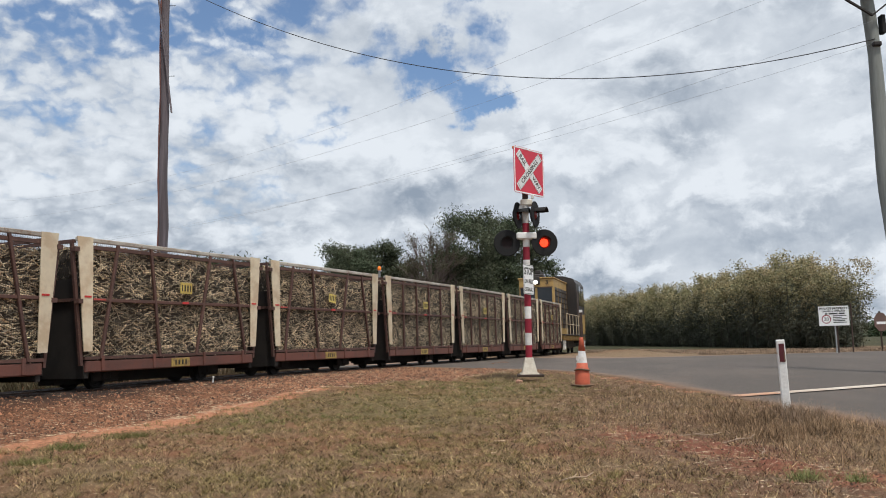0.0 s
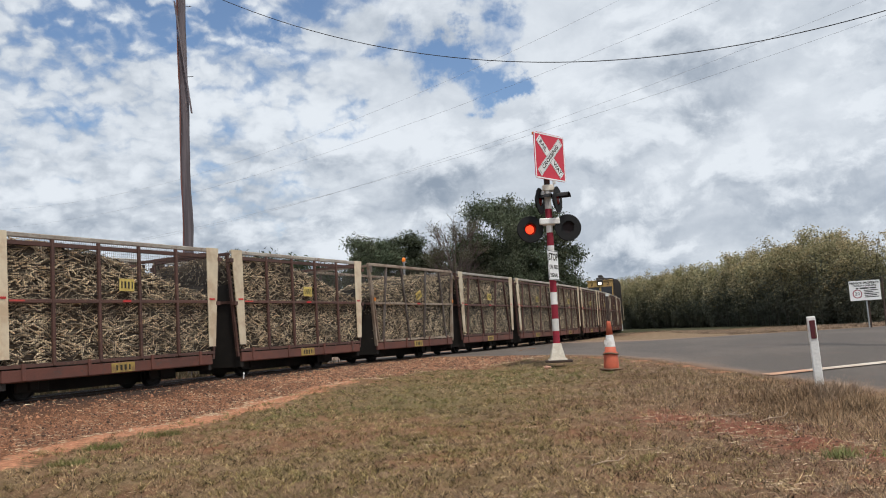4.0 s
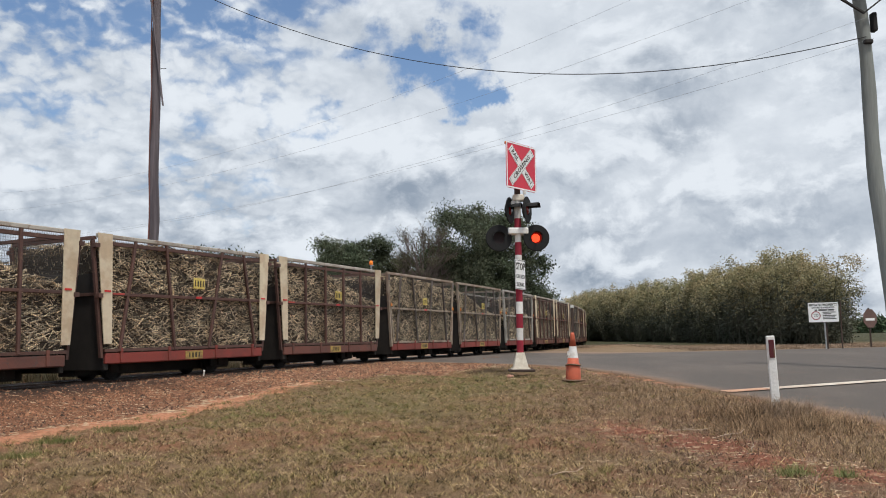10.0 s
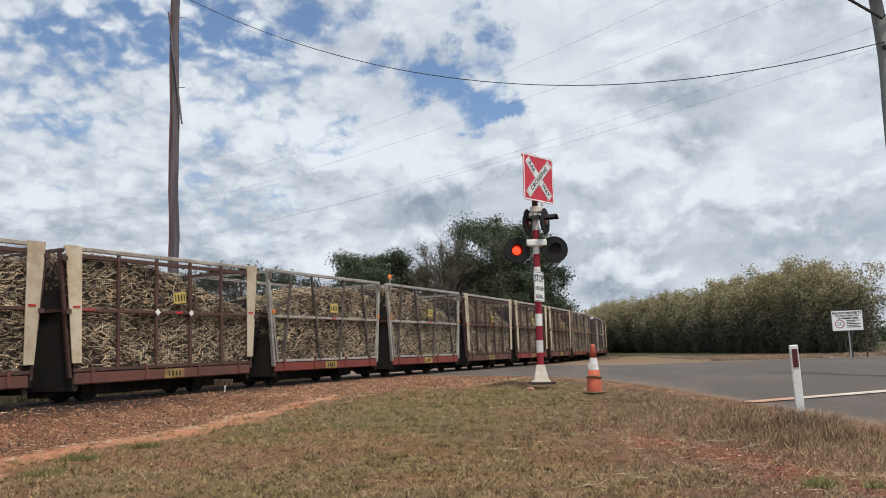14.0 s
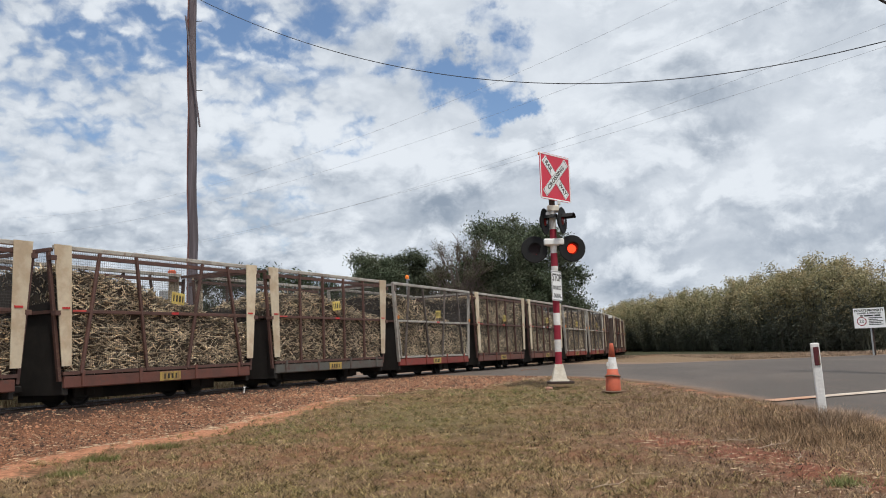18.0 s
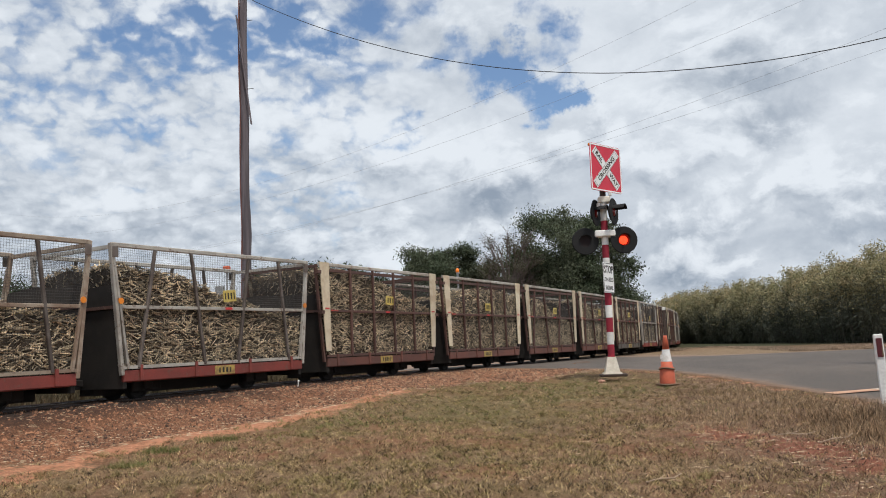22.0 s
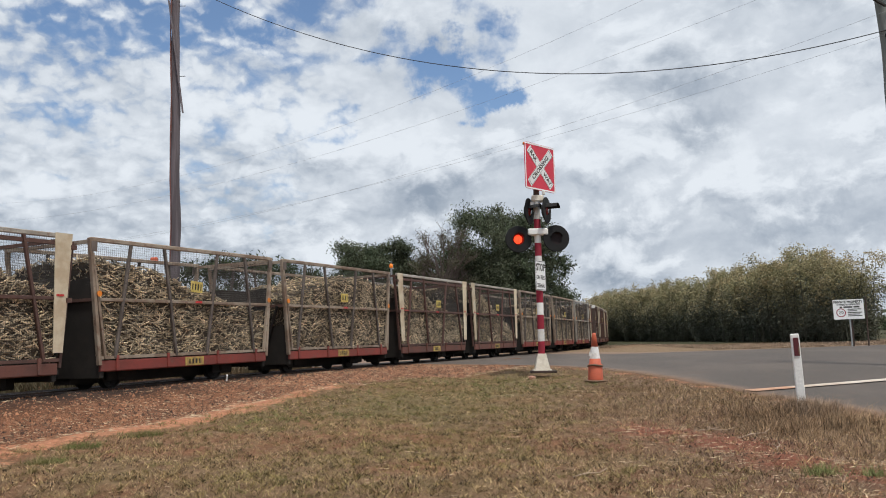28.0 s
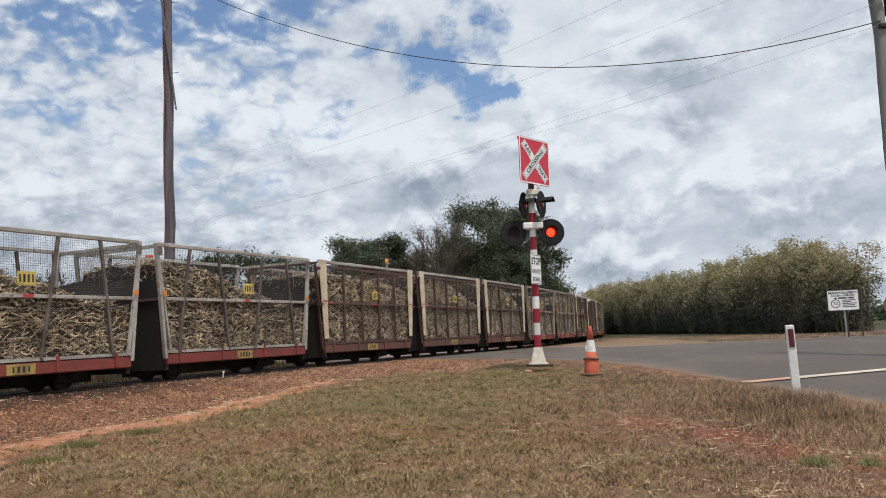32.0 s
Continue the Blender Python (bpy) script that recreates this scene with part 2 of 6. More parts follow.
M_REDSILL = mat("red_sill", (0.27, 0.05, 0.038), 0.7, other=(0.16, 0.045, 0.035), scale=1.6, wear=(0.15, 0.07, 0.05))
M_GREYSILL = mat("grey_green_sill", (0.13, 0.13, 0.115), 0.7, other=(0.12, 0.06, 0.045), scale=1.6, wear=(0.10, 0.05, 0.04))
M_GALV = mat("galvanised_steel", (0.50, 0.47, 0.42), 0.6, metal=0.2, other=(0.30, 0.26, 0.22), scale=2.5, wear=(0.16, 0.10, 0.07))
M_GALVRUST = mat("rust_stained_galvanised", (0.38, 0.31, 0.24), 0.7, metal=0.15, other=(0.22, 0.145, 0.10), scale=2.5, amount=0.8, wear=(0.17, 0.09, 0.06))
M_DULL = mat("weathered_steel", (0.19, 0.155, 0.135), 0.65, metal=0.2, other=(0.11, 0.08, 0.065), scale=2.5)
M_GRIMBRACE = mat("grimy_brace_steel", (0.105, 0.082, 0.070), 0.7, metal=0.15, other=(0.20, 0.17, 0.15), scale=3.0, amount=0.7, wear=(0.06, 0.045, 0.04))
M_WIRE = mat("mesh_wire", (0.085, 0.075, 0.068), 0.6, metal=0.3, bump=0.0)
M_BLACK = mat("black_end_sheet_and_steel", (0.027, 0.023, 0.020), 0.95, other=(0.042, 0.033, 0.028), bump=0.2)
M_WHEEL = mat("wheel_steel", (0.032, 0.027, 0.025), 0.8)
M_RAIL = mat("rail_steel", (0.11, 0.085, 0.075), 0.5, metal=0.5, other=(0.10, 0.06, 0.045), scale=1.5)
M_SLEEPER = mat("old_sleeper", (0.085, 0.07, 0.06), 0.9, other=(0.13, 0.08, 0.06), stretch=(0.3, 3, 1), bump=0.4)
M_YELLOW = mat("yellow_plate", (0.70, 0.55, 0.15), 0.6, other=(0.45, 0.28, 0.06), scale=6, amount=0.5)
M_YELLOWDULL = mat("grimy_yellow_plate", (0.50, 0.345, 0.09), 0.7, other=(0.24, 0.145, 0.07), scale=9, amount=0.8)
M_INK = mat("black_lettering", (0.03, 0.028, 0.02), 0.7, bump=0.0)
M_RED = mat("red_tape", (0.62, 0.035, 0.03), 0.4, bump=0.0)
M_FADEDTAPE = mat("faded_red_tape", (0.58, 0.075, 0.06), 0.6, other=(0.36, 0.07, 0.05), scale=14, amount=0.8, bump=0.0)
M_ORANGE = mat("orange_reflector", (0.85, 0.26, 0.02), 0.35, bump=0.0)
M_CANE = mat("cane_billets", (0.73, 0.60, 0.42), 0.6, other=(0.37, 0.275, 0.17), scale=2.2, amount=0.85, fine=18, bump=0.0, island=0.80, rand=0.06, sharp=(0.40, 0.66))
M_CORE = mat("shade_dark_cane", (0.085, 0.062, 0.040), 0.95, other=(0.040, 0.028, 0.018), scale=6, fine=26, bump=0.6)
M_LOCO = mat("loco_yellow", (0.50, 0.325, 0.105), 0.55, other=(0.33, 0.20, 0.08), scale=1.2, wear=(0.2, 0.1, 0.05))
M_LOCODARK = mat("loco_dark", (0.035, 0.03, 0.028), 0.5, other=(0.06, 0.045, 0.04), scale=1.2)
M_GLASS = glass_mat("dark_glass", (0.012, 0.014, 0.016))
M_WHITE = mat("white_paint", (0.84, 0.83, 0.80), 0.75, other=(0.72, 0.68, 0.63), scale=4, amount=0.5, bump=0.05)
M_BASEPAINT = mat("cream_base_paint", (0.80, 0.74, 0.63), 0.7, other=(0.62, 0.53, 0.42), scale=6, amount=0.6, bump=0.05)
M_SIGNWHITE = mat("white_sheeting", (0.90, 0.90, 0.89), 0.4, other=(0.80, 0.79, 0.77), scale=3, amount=0.4, bump=0.0, grit=0.06)
M_SIGNRED = mat("red_sheeting", (0.66, 0.028, 0.06), 0.4, other=(0.58, 0.025, 0.05), scale=3, amount=0.5, bump=0.0, grit=0.08)
M_POLERED = mat("red_band", (0.33, 0.016, 0.038), 0.75, other=(0.25, 0.018, 0.035), scale=5, bump=0.05)
M_SIGBLACK = mat("signal_black", (0.008, 0.008, 0.009), 0.85, other=(0.012, 0.012, 0.012), bump=0.05)
M_LENSDIM = glass_mat("unlit_red_lens", (0.16, 0.012, 0.012), 0.15)
M_LENSLIT = lamp_mat("lit_red_lens", (1.0, 0.06, 0.02), 1.9)
M_DARKRED = mat("dark_red_reflector", (0.10, 0.012, 0.016), 0.4, bump=0.0)
M_VANE = mat("shutter_black", (0.014, 0.005, 0.006), 0.8, bump=0.0)
M_ORANGESTONE = mat("pink_stone", (0.50, 0.27, 0.19), 0.9, bump=0.4)
M_FADED = mat("faded_sign", (0.15, 0.085, 0.07), 0.7, other=(0.10, 0.06, 0.05))
M_HEADLAMP = lamp_mat("headlamp", (1.0, 0.95, 0.82), 6.0)
M_AMBER = lamp_mat("amber_lamp", (0.9, 0.22, 0.02), 0.25)
M_CONE = mat("cone_orange", (0.64, 0.135, 0.065), 0.65, other=(0.48, 0.12, 0.075), scale=5, amount=0.6, bump=0.05)
M_CONEBAND = mat("cone_band", (0.72, 0.70, 0.68), 0.4, other=(0.5, 0.45, 0.4), scale=7, amount=0.6, bump=0.0)
M_ROPE = mat("dirty_rope", (0.22, 0.14, 0.09), 0.9)
M_POLE = mat("weathered_pole", (0.185, 0.158, 0.172), 0.9, other=(0.095, 0.078, 0.086), scale=2.2, amount=0.8, fine=14, bump=0.6, stretch=(3, 3, 0.18))
M_POLESTREAK = mat("reddish_split", (0.24, 0.11, 0.095), 0.9, bump=0.3)
M_POLEGREY = mat("grey_pole", (0.27, 0.285, 0.265), 0.9, other=(0.17, 0.18, 0.165), scale=1.5, amount=0.7, fine=14, bump=0.4, stretch=(3, 3, 0.2))
M_CABLE = mat("black_cable", (0.02, 0.02, 0.022), 0.6, bump=0.0)
M_LINE = mat("line_wire", (0.50, 0.53, 0.56), 0.5, metal=0.6, bump=0.0)
M_GALVPOST = mat("galvanised_post", (0.42, 0.43, 0.43), 0.5, metal=0.4)
M_TIMBER = mat("dark_timber", (0.07, 0.045, 0.035), 0.85, bump=0.3)
M_STONE = mat("red_gravel", (0.275, 0.130, 0.070), 0.95, other=(0.13, 0.060, 0.036), scale=1.2, amount=0.8, bump=0.3, island=0.75)
M_TRASH = mat("cane_trash", (0.60, 0.46, 0.30), 0.9, other=(0.30, 0.20, 0.12), scale=2, bump=0.0, island=0.4)
M_GRASS = mat("dry_grass", (0.54, 0.39, 0.21), 0.85, other=(0.39, 0.305, 0.13), scale=0.8, amount=0.9, bump=0.0, island=0.65, sharp=(0.40, 0.60), coord="Object", thin=1, fine=9.0, grit=0.85, rand=0.0)
M_PALE = mat("straw_grass", (0.49, 0.34, 0.205), 0.85, other=(0.30, 0.195, 0.115), scale=0.7, amount=0.9, bump=0.0, island=0.6, thin=1, fine=7.0, grit=0.6, rand=0.0)
M_GREEN = mat("green_grass", (0.19, 0.215, 0.07), 0.8, other=(0.25, 0.215, 0.085), scale=0.7, amount=0.8, bump=0.0, island=0.4, thin=1)
M_FRESH = mat("fresh_grass", (0.20, 0.235, 0.085), 0.8, other=(0.28, 0.27, 0.11), scale=0.9, amount=0.8, bump=0.0, island=0.4, thin=1, rand=0.0)
M_WEED = mat("olive_weeds", (0.080, 0.070, 0.038), 0.8, other=(0.125, 0.092, 0.055), scale=0.6, amount=0.9, bump=0.0, island=0.4, thin=1)
M_OLIVE = mat("olive_grass", (0.25, 0.215, 0.088), 0.85, other=(0.38, 0.275, 0.135), scale=0.9, amount=0.9, bump=0.0, island=0.5, thin=1, rand=0.0)
M_DEAD = mat("dead_grass", (0.43, 0.32, 0.228), 0.9, other=(0.235, 0.165, 0.116), scale=1.1, amount=0.9, bump=0.0, island=0.6, thin=1, rand=0.0)
M_DEADSTICK = mat("dry_stick", (0.44, 0.33, 0.24), 0.9, other=(0.26, 0.19, 0.14), scale=8, bump=0.2)
M_TWIG = mat("grey_twigs", (0.19, 0.145, 0.13), 0.95, other=(0.12, 0.09, 0.08), bump=0.2)
# blue grey holds the haze of distance
M_HILL = mat("far_hills", (0.20, 0.25, 0.30), 0.95, other=(0.15, 0.20, 0.22), scale=0.004, fine=0.02, bump=0.0)
M_BARK = mat("bark", (0.11, 0.085, 0.065), 0.95, bump=0.5)
M_LEAF = mat("broad_leaves", (0.105, 0.132, 0.080), 0.8, other=(0.13, 0.14, 0.09), scale=0.4, amount=0.8, bump=0.0, island=0.62, thin=1, through_light=0.3)
M_LEAFDRY = mat("olive_leaves", (0.15, 0.14, 0.088), 0.8, other=(0.115, 0.12, 0.07), scale=0.5, bump=0.0, island=0.4, thin=1, through_light=0.3)
M_FARLEAF = mat("far_leaves", (0.05, 0.075, 0.035), 0.7, other=(0.07, 0.085, 0.04), scale=0.3, bump=0.0, island=0.5, thin=1)
# two leaf tones paint the hedge's shading: dark below, sunlit pale on top
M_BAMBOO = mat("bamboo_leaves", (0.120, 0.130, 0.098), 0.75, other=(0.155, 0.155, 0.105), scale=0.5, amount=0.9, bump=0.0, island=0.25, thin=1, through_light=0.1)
M_BAMBOOTOP = mat("lit_top_bamboo_leaves", (0.35, 0.325, 0.18), 0.75, other=(0.50, 0.41, 0.24), scale=0.5, amount=0.9, bump=0.0, island=0.24, thin=1, through_light=0.3)
M_CULM = mat("bamboo_culms", (0.055, 0.055, 0.032), 0.6, bump=0.1)
M_PAINTLINE = mat("road_line", (0.60, 0.53, 0.44), 0.7, other=(0.40, 0.28, 0.20), scale=1.5, amount=0.7)
M_LINESTAIN = mat("stained_line", (0.52, 0.30, 0.19), 0.8, other=(0.36, 0.17, 0.10), scale=3.0, amount=0.8)

# ---- mesh helpers ----


class Shape:
    """Gathers boxes, bars and tubes into one mesh."""

    def __init__(self):
        self.v, self.f = [], []

    def add(self, verts, faces):
        k = len(self.v)
        self.v += [tuple(p) for p in verts]
        self.f += [tuple(i + k for i in q) for q in faces]
        return self

    def box(self, c, size, turn=None, bevel=0.0):
        hx, hy, hz = size[0] / 2, size[1] / 2, size[2] / 2
        b = min(bevel, hx * 0.9, hy * 0.9, hz * 0.9)
        if b <= 0:
            pts = [Vector((sx * hx, sy * hy, sz * hz)) for sx in (-1, 1) for sy in (-1, 1) for sz in (-1, 1)]
            faces = [(0, 1, 3, 2), (4, 6, 7, 5), (0, 4, 5, 1), (2, 3, 7, 6), (0, 2, 6, 4), (1, 5, 7, 3)]
        else:
            bm = bmesh.new()
            bmesh.ops.create_cube(bm, size=1.0)
            bmesh.ops.scale(bm, vec=(size[0], size[1], size[2]), verts=bm.verts)
            bmesh.ops.bevel(bm, geom=list(bm.edges), offset=b, segments=1, profile=0.5, affect="EDGES")
            bm.verts.index_update()
            pts = [v.co.copy() for v in bm.verts]
            faces = [tuple(v.index for v in f.verts) for f in bm.faces]
            bm.free()
        m = Matrix.Translation(c) @ (turn.to_4x4() if turn else Matrix())
        return self.add([m @ p for p in pts], faces)

    def bar(self, p, q, w, h, up=(0, 0, 1), bevel=0.0):
        p, q = Vector(p), Vector(q)
        x = (q - p).normalized()
        y = Vector(up).cross(x)
        if y.length < 1e-4:
            y = Vector((0, 1, 0)).cross(x)
        y.normalize()
        turn = Matrix((x, y, x.cross(y))).transposed()
        return self.box((p + q) / 2, ((q - p).length, w, h), turn, bevel)

    def tube(self, p, q, r, n=10, r2=None, caps=True):
        p, q = Vector(p), Vector(q)
        r2 = r if r2 is None else r2
        x = (q - p).normalized()
        y = x.orthogonal().normalized()
        z = x.cross(y)
        pts = []
        for c, rr in ((p, r), (q, r2)):
            pts += [c + (y * math.cos(2 * math.pi * i / n) + z * math.sin(2 * math.pi * i / n)) * rr for i in range(n)]
        faces = [(i, (i + 1) % n, n + (i + 1) % n, n + i) for i in range(n)]
        if caps:
            faces += [tuple(range(n))[::-1], tuple(range(n, 2 * n))]
        return self.add(pts, faces)

    def path(self, pts, radii, n=8):
        pts = [Vector(p) for p in pts]
        rings = []
        for i, p in enumerate(pts):
            x = (pts[min(i + 1, len(pts) - 1)] - pts[max(i - 1, 0)]).normalized()
            ref = Vector((0, 0, 1)) if abs(x.z) < 0.9 else Vector((1, 0, 0))
            y = ref.cross(x).normalized()
            z = x.cross(y)
            rings.append([p + (y * math.cos(2 * math.pi * k / n) + z * math.sin(2 * math.pi * k / n)) * radii[i] for k in range(n)])
        k0 = [p for r in rings for p in r]
        faces = [(a * n + k, a * n + (k + 1) % n, (a + 1) * n + (k + 1) % n, (a + 1) * n + k) for a in range(len(pts) - 1) for k in range(n)]
        faces += [tuple(range(n))[::-1], tuple(range((len(pts) - 1) * n, len(pts) * n))]
        return self.add(k0, faces)

    def lathe(self, prof, c=(0, 0, 0), n=20, axis="z", caps=True):
        pts, faces = [], []
        for r, h in prof:
            for k in range(n):
                a = 2 * math.pi * k / n
                p = (r * math.cos(a), r * math.sin(a), h)
                if axis == "y":
                    p = (r * math.cos(a), h, r * math.sin(a))
                pts.append(Vector(p) + Vector(c))
        for i in range(len(prof) - 1):
            for k in range(n):
                faces.append((i * n + k, i * n + (k + 1) % n, (i + 1) * n + (k + 1) % n, (i + 1) * n + k))
        if caps and prof[0][0] > 0:
            faces.append(tuple(range(n))[::-1])
        if caps and prof[-1][0] > 0:
            faces.append(tuple(range((len(prof) - 1) * n, len(prof) * n)))
        return self.add(pts, faces)

    def mesh(self, name, ma, smooth=False):
        me = bpy.data.meshes.new(name)
        me.from_pydata(self.v, [], self.f)
        me.materials.append(ma)
        if smooth:
            me.polygons.foreach_set("use_smooth", [True] * len(me.polygons))
        me.update()
        return me


def part(name, shape, ma, parent, label="", smooth=False):
    ob = new(name, shape.mesh(name, ma, smooth) if isinstance(shape, Shape) else shape)
    ob.parent = parent
    if label:
        tagged(ob, label)
    return ob


def thing(name, m, label, category, group="", kind=""):
    ob = new(name)
    ob.empty_display_size = 0.2
    ob.matrix_basis = m
    return tagged(ob, label, category, group, kind)


def bulk(name, verts, tris, ma, smooth=False):
    """One mesh from arrays of corners and triangles or quads."""
    me = bpy.data.meshes.new(name)
    k = tris.shape[1]
    me.vertices.add(len(verts))
    me.vertices.foreach_set("co", np.asarray(verts, dtype=np.float32).ravel())
    me.loops.add(tris.size)
    me.loops.foreach_set("vertex_index", tris.astype(np.int32).ravel())
    me.polygons.add(len(tris))
    me.polygons.foreach_set("loop_start", np.arange(0, tris.size, k, dtype=np.int32))
    me.polygons.foreach_set("loop_total", np.full(len(tris), k, dtype=np.int32))
    me.materials.append(ma)
    me.update(calc_edges=True)
    me.validate()
    return me


def text_mesh(body, size, ma, extrude=0.001, bold=0.0):
    cu = bpy.data.curves.new("lettering", "FONT")
    cu.body, cu.size, cu.align_x, cu.align_y, cu.extrude, cu.resolution_u, cu.offset = body, size, "CENTER", "CENTER", extrude, 2, size * bold
    ob = bpy.data.objects.new("lettering", cu)
    scene.collection.objects.link(ob)
    dg = bpy.context.evaluated_depsgraph_get()
    me = bpy.data.meshes.new_from_object(ob.evaluated_get(dg))
    bpy.data.objects.remove(ob)
    bpy.data.curves.remove(cu)
    me.materials.clear()
    me.materials.append(ma)
    return me


# ---- lie of the land ----
HEAD = radians(25.0)             # heading of the straight track, from +y towards +x
AX = Vector((math.sin(HEAD), math.cos(HEAD)))
NX = Vector((-math.cos(HEAD), math.sin(HEAD)))
U_TRACK, L_CURVE, R_CURVE = 11.5, 19.0, 160.0
RAIL_Z = 1.0
L_END = L_CURVE + R_CURVE * radians(42)


GRADE = 0.0083                   # the track climbs this much to a metre, up to the crossing


def rail_rise(l):
    """Height of the railhead at l, below that of the crossing, with a soft change of grade."""
    return -GRADE * np.where(l < 11, 14 - l, np.maximum(17 - l, 0) ** 2 / 12)


def rail_pose(l, off=0.0, z=RAIL_Z):
    """The pose on the track centre, l metres along it; x points ahead, y to the left."""
    z = z + float(rail_rise(l))
    nose = math.degrees(GRADE) * min(1.0, max(0.0, (17 - l) / 6))
    if l <= L_CURVE:
        p, turn = AX * l + NX * (U_TRACK + off), 0.0
    else:
        ph = min((l - L_CURVE) / R_CURVE, radians(42))
        c = AX * L_CURVE + NX * (U_TRACK + R_CURVE)
        way = AX * math.cos(ph) + NX * math.sin(ph)
        p = c + (AX * math.sin(ph) - NX * math.cos(ph)) * (R_CURVE - off) + way * max(0.0, l - L_END)
        turn = math.degrees(ph)
    return pose(p.x, p.y, z, 0, -nose, 65.0 + turn)


def sstep(x, a, b):
    t = np.clip((x - a) / (b - a), 0, 1)
    return t * t * (3 - 2 * t)


def track_gap(x, y):
    """Distance from the track's centre, positive on the camera's side, and the way along it."""
    l = x * AX.x + y * AX.y
    u = U_TRACK - (x * NX.x + y * NX.y)
    cx, cy = AX * L_CURVE + NX * (U_TRACK + R_CURVE)
    rad = np.hypot(x - cx, y - cy)
    return np.where(l < L_CURVE, u, rad - R_CURVE), l


def hsum(x, y, seed, scales, amps):
    z = np.zeros_like(x)
    rng = np.random.RandomState(seed)
    for s, a in zip(scales, amps):
        for _ in range(5):
            an, ph = rng.rand() * 6.283, rng.rand() * 6.283
            z += a / 2.2 * np.sin((x * math.cos(an) + y * math.sin(an)) * 6.283 / s * (0.7 + 0.6 * rng.rand()) + ph)
    return z


ROAD = [(4.9, 6.0), (4.7, 8.5), (4.6, 9.4), (4.35, 10.6), (4.0, 12.0), (3.7, 14.0), (3.3, 15.9), (2.4, 18.2), (1.3, 20.2), (-0.2, 21.6), (-1.8, 22.6), (-3.4, 24.0), (-5.2, 26.0), (-12.0, 34.0)]


def road_edge(y):
    """x of the road's near edge at y."""
    ys = np.array([p[1] for p in ROAD])
    xs = np.array([p[0] for p in ROAD])
    return np.interp(y, ys, xs)


def land(x, y, rough=True):
    x, y = np.asarray(x, float), np.asarray(y, float)
    z = np.interp(y, [-400, -3, 15, 17, 19, 24, 33, 44, 80, 200], [0.02, 0.02, 0.80, 0.875, 0.915, 0.93, 0.86, 0.98, 1.26, 1.3])
    g, l = track_gap(x, y)
    bed = 1 - sstep(np.abs(g), 1.0, 3.2)
    z = z + bed * np.maximum(0.988 + rail_rise(l) - z, 0.0) - 0.03 * (1 - sstep(np.abs(g), 0.34, 0.5))
    z = np.where((g < -3) & (g > -60) & (y < 40), np.maximum(z, 0.50 + 0.1 * sstep(-g, 3, 20)), z)
    z = z + 0.15 * np.exp(-(((x - 8.6) / 2.2) ** 2 + ((y - 41.5) / 4.0) ** 2)) * sstep(g, 1.8, 3.2)
    paved = sstep(x - road_edge(y), -0.5, 0.1) * (y > 5) * (y < 40) * (np.abs(g) > 2.4)
    if rough:
        near = 1 - sstep(np.hypot(x, y), 30, 60)
        z = z + (1 - paved) * (1 - bed) * near * hsum(x, y, 3, (6.0, 2.2, 0.8), (0.035, 0.02, 0.012))
    return z


def ground_z(x, y):
    return float(land(np.array([x]), np.array([y]))[0])


def bare_soil(x, y):
    """Where the grass has worn through to red soil."""
    b = sstep(hsum(x, y, 21, (2.4, 1.0), (0.6, 0.5)), 0.1, 0.8) * sstep(x, 0.2, 1.8) * (1 - sstep(y, 9.5, 12.0)) * 0.55
    for cx, cy, r in ((2.45, 7.6, 0.62), (2.95, 6.3, 0.40), (1.95, 8.6, 0.55), (2.65, 6.9, 0.45), (3.3, 6.2, 0.42)):
        b = np.maximum(b, np.exp(-(((x - cx) / r) ** 2 + ((y - cy) / (r * 1.5)) ** 2)))
    return b


